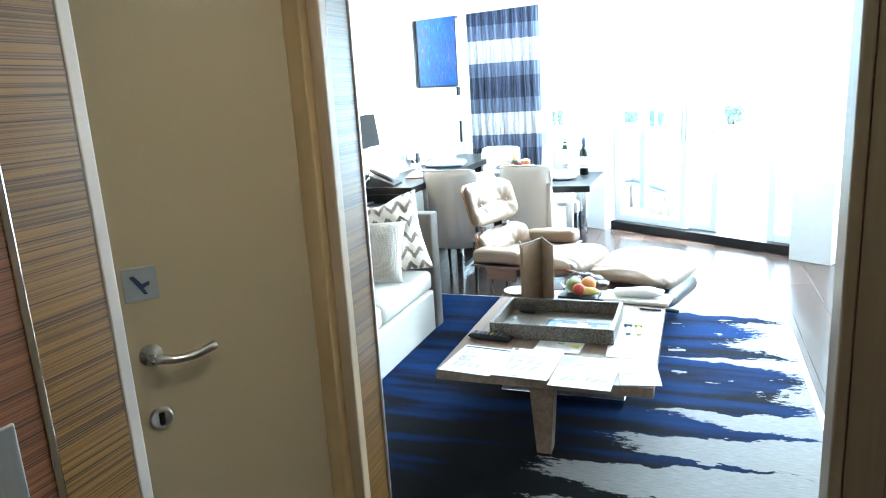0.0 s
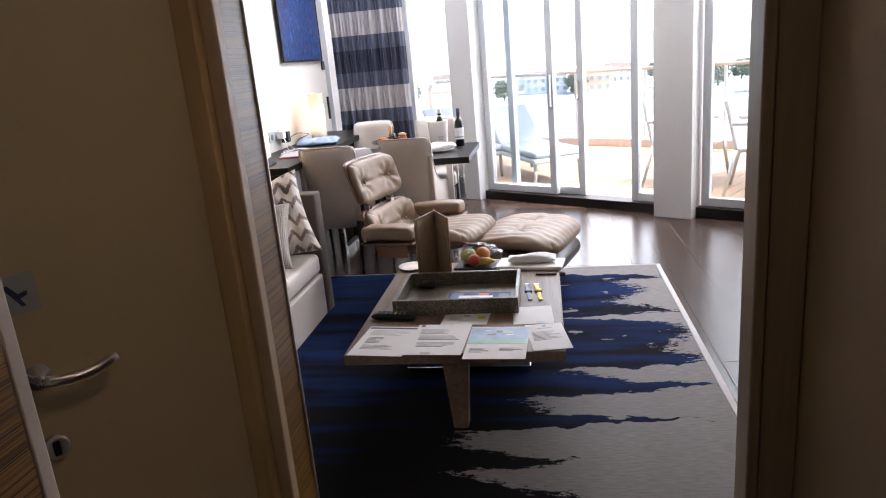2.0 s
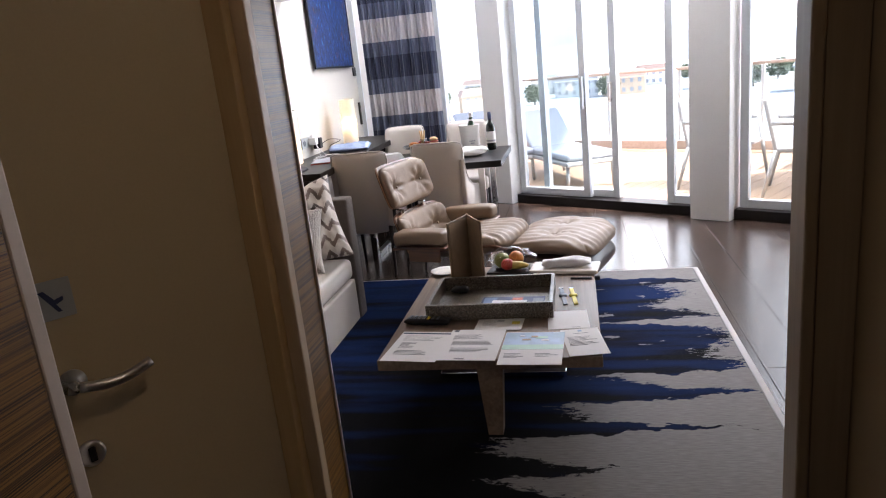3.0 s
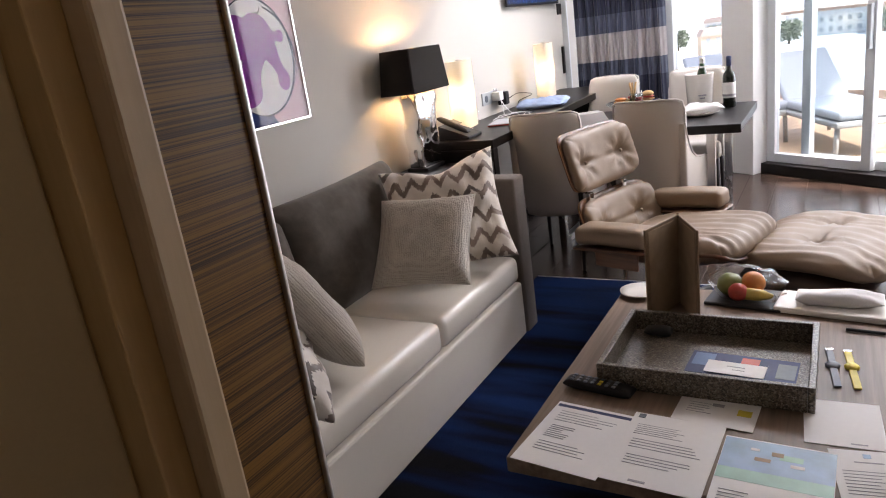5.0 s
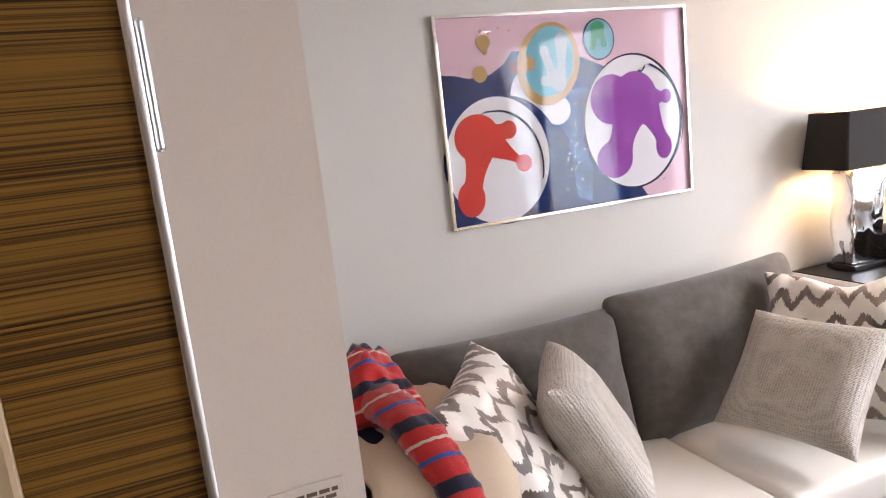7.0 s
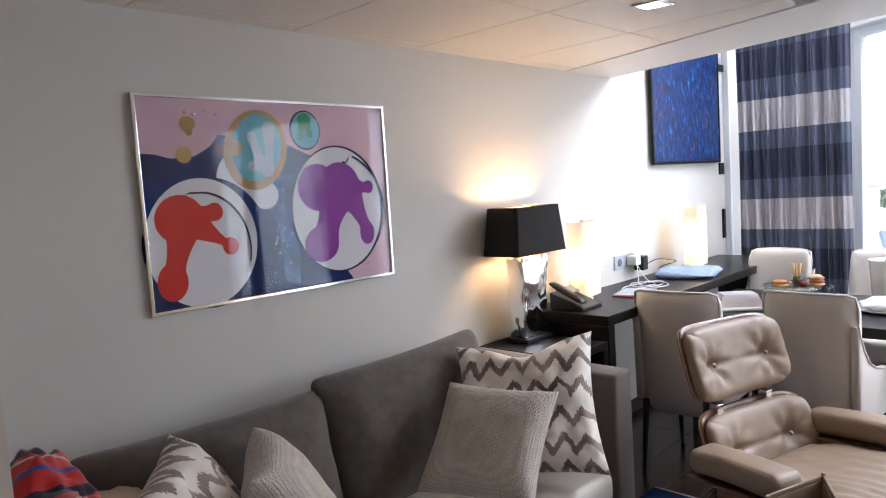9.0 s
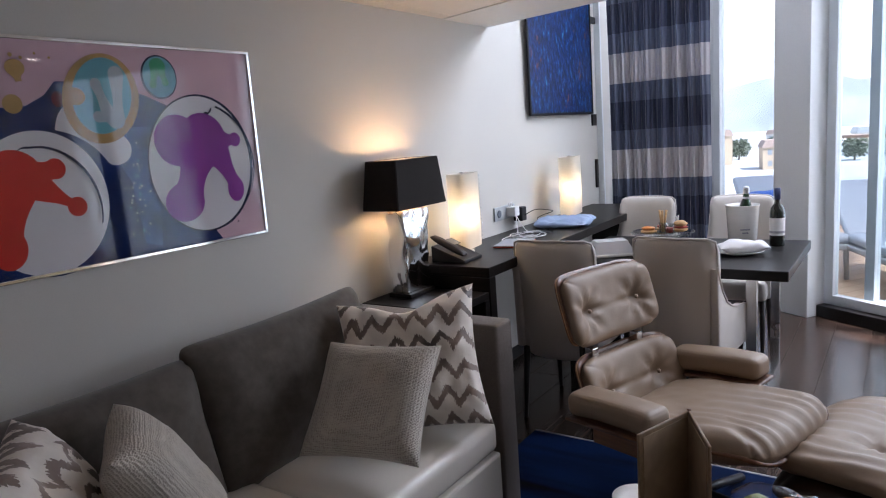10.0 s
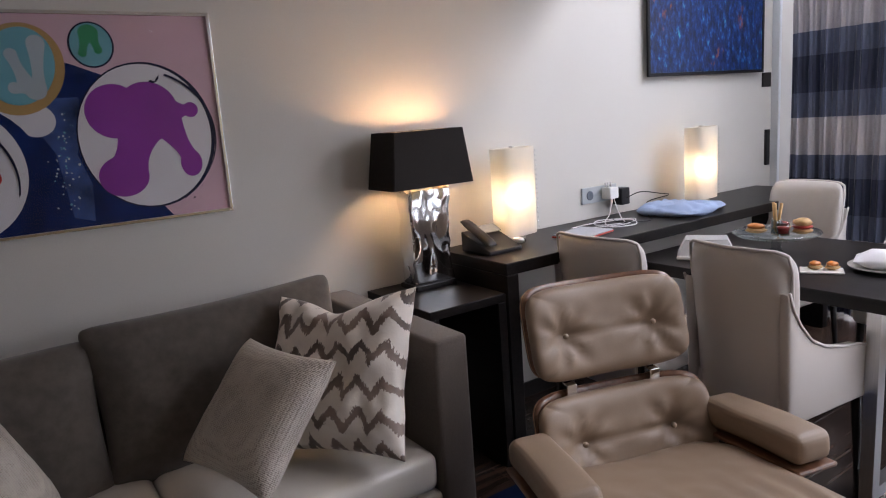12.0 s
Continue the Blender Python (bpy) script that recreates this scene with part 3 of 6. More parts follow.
def shell(w, h, t, n=14, corner=8, bend=None):
    """A thin rounded-corner board in x and y, t thick, mapped by bend."""
    bm = bmesh.new()
    layers = []
    for z in (0.0, t):
        grid = []
        for i in range(n + 1):
            row = []
            for j in range(n + 1):
                u, v = 2 * i / n - 1, 2 * j / n - 1
                k = (abs(u) ** corner + abs(v) ** corner) ** (1 / corner) if (u or v) else 1
                s = max(abs(u), abs(v)) / k if k else 1
                p = Vector((u * s * w / 2, v * s * h / 2, z))
                row.append(bm.verts.new(p if bend is None else bend(p)))
            grid.append(row)
        layers.append(grid)
    for grid in layers:
        for i in range(n):
            for j in range(n):
                bm.faces.new((grid[i][j], grid[i + 1][j], grid[i + 1][j + 1], grid[i][j + 1]))
    a, b = layers
    rim = [(i, 0) for i in range(n)] + [(n, j) for j in range(n)] + [(i, n) for i in range(n, 0, -1)] + [(0, j) for j in range(n, 0, -1)]
    for (i, j), (k, l) in zip(rim, rim[1:] + rim[:1]):
        bm.faces.new((a[i][j], a[k][l], b[k][l], b[i][j]))
    return bm


# ---- structure ----
FACADE = Matrix(((0.832, 0.556, 0, 1.63), (-0.556, 0.832, 0, 7.57), (0, 0, 1, 0), (0, 0, 0, 1)))  # along, outward, up
HALL_X, HALL_R, LOW, HIGH = 1.50, 2.90, 2.10, 4.60


def wall_box(x0, x1, y0, y1, z0, z1):
    return box(x0, x1, y0, y1, z0, z1)


structure("wall_art", wall_box(-0.2, 0.0, 2.0, 8.6, 0, HIGH), M["wall"], "off-white painted wall behind the sofa and desk")
structure("wall_return", wall_box(0.0, 1.318, 1.86, 1.99, 0, LOW), M["wall"], "short off-white return wall beside the sofa")
structure("wall_chase", box(0.0, 0.90, 1.991, 2.285, 0, LOW), M["panel"], "narrow beige duct casing beside the sofa")
# unseen walls: white back bounces light to the pillows, darker side holds bounce down
structure("wall_back", wall_box(HALL_R + 0.121, 5.4, 2.02, 2.215, 0, HIGH), M["white"], "plain unseen back wall, white to bounce light")
structure("wall_right", wall_box(5.2, 5.4, 2.215, 6.0, 0, HIGH), M["hallpanel"], "plain unseen side wall, darker laminate to cut bounced light")
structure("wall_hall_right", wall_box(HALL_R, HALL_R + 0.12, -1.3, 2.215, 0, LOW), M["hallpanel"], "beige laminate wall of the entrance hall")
structure("wall_hall_end", wall_box(1.2, 3.02, -1.42, -1.3, 0, LOW), M["panel"], "plain end wall of the entrance hall")

# hall wall with the doorway of the side door
bm = box(1.32, HALL_X, -1.3, 1.082, 0, LOW)
box(1.32, HALL_X, 1.895, 2.012, 0, LOW, bm=bm)
box(1.32, HALL_X, 1.082, 1.895, 2.07, LOW, bm=bm)
structure("wall_hall_left", bm, M["panel"], "beige laminate hall wall with a doorway")

bm = box(0.5, 0.6, 0.5, 1.858, 0, LOW)
box(0.6, 1.318, 0.5, 0.6, 0, LOW, bm=bm)
structure("wall_side_room", bm, M["panel"], "plain walls of the small room behind the side door")

bm = bmesh.new()
box(1.2, 3.02, -1.42, 0.5, -0.12, -0.012, bm=bm)
box(-0.2, 3.02, 0.5, 2.02, -0.12, -0.012, bm=bm)
box(-0.2, 5.4, 2.02, 8.9, -0.12, -0.012, bm=bm)
floor = structure("floor", bm, M["joint"], "dark brown oak plank floor")

# low ceiling of square panels, plain border and the edge of the upper floor
bm = bmesh.new()
xs = [-0.2 + 0.0, 0.085, 0.69, 1.294, 1.90, 2.50, 3.10, 3.70, 4.30, 4.90, 5.4]
ys = [-1.42, -0.75, -0.13, 0.49, 1.10, 1.71, 2.31, 2.91, 3.51, 4.13, 4.74, 5.6]
for xa, xb in zip(xs, xs[1:]):
    for ya, yb in zip(ys, ys[1:]):
        ya2, yb2a, yb2b = ya, min(yb, 5.30 - 0.3 * xa), min(yb, 5.30 - 0.3 * xb)
        if yb2b - ya2 < 0.02:
            continue
        g = 0.0025
        prism([(xa + g, ya2 + g), (xb - g, ya2 + g), (xb - g, yb2b - g), (xa + g, yb2a - g)], 0.02, bm, Matrix.Translation((0, 0, LOW)))
box(-0.2, 5.4, -1.42, 3.6, LOW + 0.012, LOW + 0.3, bm=bm)
prism([(-0.2, 3.6), (5.4, 3.6), (5.4, 3.9), (-0.2, 5.58)], 0.28, bm, Matrix.Translation((0, 0, LOW + 0.012)))
structure("ceiling", bm, M["ceiling"], "low white ceiling of square metal panels")
structure("ceiling_border", prism([(-0.0, 5.31), (5.2, 3.75), (5.2, 4.55), (-0.0, 5.79)], 0.36, None, Matrix.Translation((0, 0, LOW - 0.004))), M["white"], "smooth white ceiling border at the upper floor's edge")
structure("ceiling_high", box(-0.2, 5.4, 1.3, 9.0, HIGH, HIGH + 0.15), M["white"], "plain white high ceiling")

# window front
def facade_box(name, s0, s1, o0, o1, z0, z1, mat, label, bevel=0.004):
    return structure(name, box(s0, s1, o0, o1, z0, z1, bevel, m=FACADE), mat, label)


HEAD = 2.52
facade_box("pillar_1", -0.30, 0.0, -0.16, 0.12, 0, HIGH, M["white"], "white pillar of the window front")
facade_box("pillar_2", 1.95, 2.28, -0.17, 0.12, 0, HIGH, M["white"], "white pillar of the window front")
facade_box("beam", -1.9, 4.6, -0.06, 0.12, HEAD, HEAD + 0.22, M["white"], "white beam over the windows")
facade_box("parapet", -1.9, 4.6, 0.0, 0.12, 4.35, HIGH, M["white"], "white strip under the high ceiling")
facade_box("sill_1", 0.0, 1.95, -0.07, 0.12, 0, 0.085, M["black"], "black threshold of the sliding door")
facade_box("sill_2", 2.28, 4.6, -0.07, 0.12, 0, 0.085, M["black"], "black threshold of the balcony window")
facade_box("sill_3", -1.9, -0.30, -0.02, 0.12, 0, 0.085, M["black"], "black threshold of the corner window")


def framed(parent, s0, s1, z0, z1, o, mat, w=0.07, d=0.06, pane="pane"):
    """A glazed leaf: four bars and a pane."""
    bm = box(s0, s0 + w, o - d / 2, o + d / 2, z0, z1, 0.004)
    box(s1 - w, s1, o - d / 2, o + d / 2, z0, z1, 0.004, bm)
    box(s0 + w, s1 - w, o - d / 2, o + d / 2, z0, z0 + w, 0.004, bm)
    box(s0 + w, s1 - w, o - d / 2, o + d / 2, z1 - w, z1, 0.004, bm)
    leaf = part("window_frame", bm, mat, parent)
    p = part(pane, box(s0 + w, s1 - w, o - 0.004, o + 0.004, z0 + w, z1 - w), M["glass"], leaf)
    p.visible_shadow = False
    return leaf


def window(name, label, leaves):
    ob = thing(name, label, name.split("_")[0], FACADE, "", "structure")
    for s0, s1, z0, z1, o, mat in leaves:
        framed(ob, s0, s1, z0, z1, o, mat)
    return ob


window("window_1", "tall white-framed corner window half behind the curtain", [(-1.85, -1.08, 0.09, HEAD, 0.05, M["alu"]), (-1.08, -0.31, 0.09, HEAD, 0.05, M["alu"])])
door_1 = window("door_1", "white-framed sliding balcony door, partly open", [(0.01, 0.86, 0.09, HEAD, 0.02, M["alu"]), (0.27, 1.15, 0.09, HEAD, 0.085, M["alu"]), (1.66, 1.94, 0.09, HEAD, 0.02, M["alu"])])
part("door_handle", box(1.085, 1.11, 0.0, 0.05, 1.0, 1.18, 0.006), M["steel"], door_1, "steel pull handle")
part("door_handle", box(0.815, 0.845, -0.05, -0.012, 0.95, 1.25, 0.006), M["grey_alu"], door_1, "grey pull handle")
window("window_2", "tall white-framed balcony window", [(2.30, 3.2, 0.09, HEAD, 0.02, M["alu"]), (3.2, 4.55, 0.09, HEAD, 0.02, M["alu"])])
window("window_3", "upper row of white-framed windows", [(a, a + 1.28, HEAD + 0.22, 4.35, 0.05, M["alu"]) for a in (-1.85, -0.55, 0.75, 2.05, 3.3)])

# side door of the hall, ajar, with its frame
door_2 = thing("door_2", "cream side door standing ajar, with steel lever handle", "door", None, "", "structure")
LEAF = Matrix(((-0.585, 0.811, 0, 1.452), (-0.811, -0.585, 0, 1.806), (0, 0, 1, 0), (0, 0, 0, 1)))  # from hinge to handle, outward, up
leaf_ = part("leaf", box(0.0, 0.53, -0.04, 0.0, 0.01, 2.03, 0.003), M["door"], door_2, "", False, LEAF)
bm = box(1.36, 1.513, 1.084, 1.112, 0, 2.068, 0.004)
part("frame", bm, M["panel"], door_2, "pale beige door frame")
part("casing", box(1.40, 1.528, 1.8525, 1.893, 0, 2.068, 0.005), M["casing"], door_2, "greyish beige casing")
bm = box(1.36, 1.495, 1.812, 1.852, 0, 2.068, 0.003)
part("frame", bm, M["jamb"], door_2, "pale wood door frame")
part("frame", box(1.36, 1.515, 1.113, 1.811, 2.035, 2.068, 0.004), M["jamb"], door_2)
rose = part("handle", lathe([(0.0, 0), (0.027, 0), (0.027, 0.007), (0.012, 0.011), (0.011, 0.045), (0.0, 0.045)], m=LEAF @ pose(0.425, 0.001, 0.935, -90, 0, 0)), M["steel"], door_2, "brushed steel lever handle", True)
lever = [(0.425 - 0.145 * k / 10, 0.045, 0.935 + 0.006 * k / 10 - 0.016 * math.sin(k / 10 * 3.0)) for k in range(11)]
bm = tube(lever, 0.011, seg=10)
bm.transform(LEAF)
part("lever", bm, M["steel"], rose, "", True)
lock = part("lock", lathe([(0.0, 0), (0.028, 0), (0.028, 0.008), (0.022, 0.012), (0.0, 0.012)], m=LEAF @ pose(0.425, 0.001, 0.772, -90, 0, 0)), M["steel"], door_2, "round steel lock plate", True)
part("key_slot", box(0.418, 0.432, 0.0135, 0.018, 0.757, 0.79, 0.003, m=LEAF), M["black"], lock)
sign = part("sign", box(0.385, 0.462, 0.001, 0.004, 1.072, 1.152, 0.001, m=LEAF), M["grey_alu"], door_2, "small square grey sign with a dark mark")
part("mark", prism([(-0.022, 0.02), (-0.012, 0.022), (0.004, 0.0), (0.02, 0.004), (0.02, -0.004), (0.006, -0.010), (0.014, -0.026), (0.006, -0.026), (-0.006, -0.006)], 0.001, None, LEAF @ Matrix(((-1, 0, 0, 0.424), (0, 0, 1, 0.0045), (0, 1, 0, 1.112), (0, 0, 0, 1)))), M["navyink"], sign)

# zebra veneer panels and steel strip of the hall
structure("panel_zebra_1", box(1.500, 1.524, 1.8935, 2.018, 0, LOW - 0.01), M["zebra"], "zebra-striped veneer panel beside the door")
structure("trim_steel", box(1.33, 1.530, 2.0185, 2.0265, 0, LOW - 0.01, 0.003, seg=3), M["bright"], "bright steel edge strip")
structure("panel_zebra_2", box(1.500, 1.512, 0.947, 1.082, 0, LOW - 0.01), M["zebra"], "zebra-striped veneer panel beside the door")
structure("trim_steel_2", box(1.500, 1.515, 0.933, 0.946, 0, LOW - 0.01, 0.002), M["chrome"], "thin steel strip between veneer panels")
structure("panel_zebra_3", box(1.500, 1.512, 0.30, 0.932, 0, LOW - 0.01), M["zebra2"], "dark reddish striped veneer panel")
# casing that faces away from the windows, its shade painted into the wood
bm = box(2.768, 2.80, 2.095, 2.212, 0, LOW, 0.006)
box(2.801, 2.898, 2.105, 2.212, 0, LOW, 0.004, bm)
structure("frame_right", bm, M["shadedcasing"], "pale wood casing at the end of the hall, shade painted in")


def baseboard(name, x0, x1, y0, y1, label="dark baseboard"):
    structure(name, box(x0, x1, y0, y1, 0, 0.08, 0.004), M["black"], label)


baseboard("baseboard_1", 0.0, 0.014, 4.9, 7.5, "low black baseboard")

# ---- rug ----
rug = thing("area_rug", "blue, black and grey frayed-stripe area rug on the wooden floor", "rug")
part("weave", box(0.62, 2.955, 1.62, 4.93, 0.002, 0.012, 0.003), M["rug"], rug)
bm = box(2.956, 2.985, 1.62, 4.93, 0.002, 0.013, 0.003)
box(0.62, 2.985, 4.931, 4.942, 0.002, 0.013, 0.003, bm)
part("binding", bm, M["rug_edge"], rug, "pale bound edge")

# ---- sofa ----
sofa = thing("sofa", "pale pearl vinyl sofa bed with grey plush arms and back", "sofa")
part("base", box(0.08, 0.852, 2.56, 4.202, 0.003, 0.272, 0.012), M["seat_vinyl"], sofa)
for y0, y1 in ((2.565, 3.448), (3.452, 4.200)):
    part("seat_cushion", box(0.12, 0.849, y0, y1, 0.277, 0.405, 0.035, seg=4), M["seat_vinyl"], sofa, "", True)
for y0, y1 in ((2.40, 2.556), (4.205, 4.328)):
    part("arm", box(0.02, 0.860, y0, y1, 0.0, 0.768, 0.014, seg=3), M["armfab"], sofa, "grey woven arm", True)
part("back", box(0.02, 0.17, 2.556, 4.205, 0.03, 0.66, 0.03, seg=3), M["armfab"], sofa, "grey plush back", True)


def cushion(name, w, h, t, mat, label, m, **kw):
    ob = part(name, pad(w, h, t, **kw), mat, None, label, True, m)
    return tagged(ob, "", "cushion")


def lean(x, y, z, yaw, tilt, roll=0.0):
    """The pose of a cushion that stands on an edge: its face looks along yaw (degrees from +x), leaning back by tilt."""
    return pose(x, y, z, 0, 0, yaw) @ pose(0, 0, 0, 90 - tilt, 0, 90) @ pose(0, 0, 0, 0, 0, roll)


cushion("back_cushion", 0.82, 0.50, 0.20, M["greyfab"], "dark grey plush back cushion on the sofa", lean(0.265, 2.955, 0.605, 0, 15, -1), wrinkle=0.022, pinch=0.055, round_=4, corner=16)
cushion("back_cushion", 0.86, 0.53, 0.20, M["greyfab"], "dark grey plush back cushion on the sofa", lean(0.265, 3.755, 0.63, 0, 15, 1.5), wrinkle=0.022, seed=3.0, pinch=0.055, round_=4, corner=16)
cushion("throw_pillow", 0.53, 0.52, 0.15, M["chevron"], "chevron-printed cream and brown throw pillow on the sofa", lean(0.62, 3.99, 0.667, -62.6, 28, 7), n=44, wrinkle=0.035, seed=5.0, pinch=0.10, chop=0.05)
cushion("throw_pillow", 0.42, 0.41, 0.13, M["scale"], "small taupe scale-textured throw pillow on the sofa", lean(0.657, 3.71, 0.632, -75, 43, 0), wrinkle=0.008, seed=7.0, pinch=0.08)
cushion("throw_pillow", 0.40, 0.45, 0.17, M["scale"], "small taupe scale-textured throw pillow on the sofa", lean(0.595, 3.0, 0.64, 58, 30, 0), wrinkle=0.008, seed=9.0, pinch=0.07)
cushion("throw_pillow", 0.50, 0.54, 0.17, M["chevron"], "chevron-printed cream and brown throw pillow on the sofa", lean(0.628, 2.741, 0.652, 50.6, 34, 2), n=44, wrinkle=0.04, seed=11.0, pinch=0.10)

# ---- coffee table ----
ctab = thing("coffee_table", "long wooden coffee table with splayed plank legs", "table")
part("tabletop", box(1.40, 2.292, 2.788, 4.02, 0.315, 0.36, 0.004), M["table"], ctab)
for y in (2.81, 3.92):
    part("leg", prism([(1.825, 0.014), (1.885, 0.014), (1.905, 0.315), (1.80, 0.315)], 0.07, None, Matrix(((1, 0, 0, 0), (0, 0, 1, y), (0, 1, 0, 0), (0, 0, 0, 1)))), M["table"], ctab)
part("foot_bar", box(1.53, 2.135, 3.33, 3.395, 0.014, 0.042, 0.003), M["chrome"], ctab, "chrome stretcher bar")

# ---- desk ledge and side table ----
desk = thing("desk_ledge", "black wooden desk ledge along the wall", "desk")
part("top", box(0.003, 0.49, 4.80, 7.30, 0.80, 0.85, 0.004), M["darkwood"], desk)
part("end_panel", box(0.003, 0.49, 4.80, 4.86, 0.0, 0.80, 0.003), M["darkwood"], desk)
part("end_panel", box(0.003, 0.49, 7.24, 7.30, 0.0, 0.80, 0.003), M["darkwood"], desk)
part("back_panel", box(0.003, 0.02, 4.86, 7.24, 0.30, 0.80), M["wall"], desk, "pale back panel")
side = thing("side_table", "low black side table between sofa and desk", "table")
part("top", box(0.01, 0.49, 4.43, 4.79, 0.70, 0.735, 0.003), M["darkwood"], side)
for y0 in (4.43, 4.75):
    part("side_panel", box(0.01, 0.49, y0, y0 + 0.04, 0, 0.70, 0.003), M["darkwood"], side)

# ---- dining table and chairs ----
dtab = thing("dining_table", "black-brown wooden dining table with steel sled legs", "table")
part("tabletop", box(0.495, 1.67, 5.49, 6.365, 0.70, 0.75, 0.004), M["darkwood"], dtab)
for x in (0.55, 1.48):
    bm = prism([(5.54, 0.0), (6.31, 0.0), (6.31, 0.70), (6.26, 0.70), (6.26, 0.045), (5.59, 0.045), (5.59, 0.70), (5.54, 0.70)], 0.045, None, Matrix(((0, 0, 1, x), (1, 0, 0, 0), (0, 1, 0, 0), (0, 0, 0, 1))))
    part("sled_leg", bm, M["steel"], dtab, "brushed steel sled leg")


def dining_chair(m, label, group):
    """Seen from behind: a tall upholstered back that flares into low sides round the seat. Faces +y."""
    ob = thing("dining_chair", label, "chair", m, group)
    w = 0.45

    def curve(p):
        z = p.y + 0.62
        flare = 1.0 + 0.10 * max(0.0, (z - 0.45) / 0.45)
        return Vector((p.x * flare * 0.94, -0.20 - 0.10 * max(0.0, (z - 0.4)) ** 1.2 + 0.06 * (p.x / 0.225) ** 2 - p.z, z))
    back = part("backrest", pad(w, 0.60, 0.085, n=22, round_=9, bend=curve, corner=9, wrinkle=0.005, seed=4.0), M["vinyl"], ob, "", True)
    rim = [curve(Vector((sx * 0.222, y, 0.02))) for sx, y in ((-1, -0.2), (-1, 0.0), (-1, 0.14), (-0.995, 0.24), (-0.95, 0.285), (-0.8, 0.297), (-0.4, 0.30), (0, 0.30), (0.4, 0.30), (0.8, 0.297), (0.95, 0.285), (0.995, 0.24), (1, 0.14), (1, 0.0), (1, -0.2))]
    part("piping", tube(rim, 0.006), M["vinyl"], back, "raised piping round the back", True)
    seat = part("seat", box(-0.225, 0.225, -0.20, 0.27, 0.36, 0.48, 0.035, seg=4), M["vinyl"], ob, "", True)
    for sx in (-1, 1):
        top = [(-0.225, 0.80), (-0.205, 0.75), (-0.165, 0.69), (-0.105, 0.63), (-0.03, 0.595), (0.06, 0.575), (0.15, 0.565), (0.215, 0.545), (0.238, 0.50)]
        bm = prism([(-0.21, 0.37), (0.222, 0.37)] + top[::-1], 0.045, None, Matrix(((0, 0, 1, sx * 0.214 - 0.0225), (1, 0, 0, 0), (0, 1, 0, 0), (0, 0, 0, 1))), 0.010)
        wing = part("side_wing", bm, M["vinyl"], ob, "", True)
        part("piping", tube([(sx * 0.237, y, z) for y, z in top + [(0.222, 0.38)]], 0.005), M["vinyl"], wing, "raised piping along the side", True)
    for sx in (-1, 1):
        for y, splay in ((-0.18, -0.05), (0.22, 0.03)):
            part("leg", rod((sx * 0.19, y, 0.37), (sx * 0.195, y + splay, 0.0), 0.020, 0.012), M["black"], ob, "tapered black wooden leg", True)
    return ob


CHAIR_SIZE = Matrix.Diagonal((0.92, 1.0, 1.02, 1.0))
chair = dining_chair(pose(0.67, 5.31, 0, 0, 0, 2) @ CHAIR_SIZE, "cream vinyl dining chair with black legs at the table", "chairs round the dining table")
copy_thing(chair, pose(1.265, 5.36, 0, 0, 0, -5) @ CHAIR_SIZE)
copy_thing(chair, pose(0.62, 6.56, 0, 0, 0, 178) @ CHAIR_SIZE)
copy_thing(chair, pose(1.24, 6.60, 0, 0, 0, 184) @ CHAIR_SIZE)

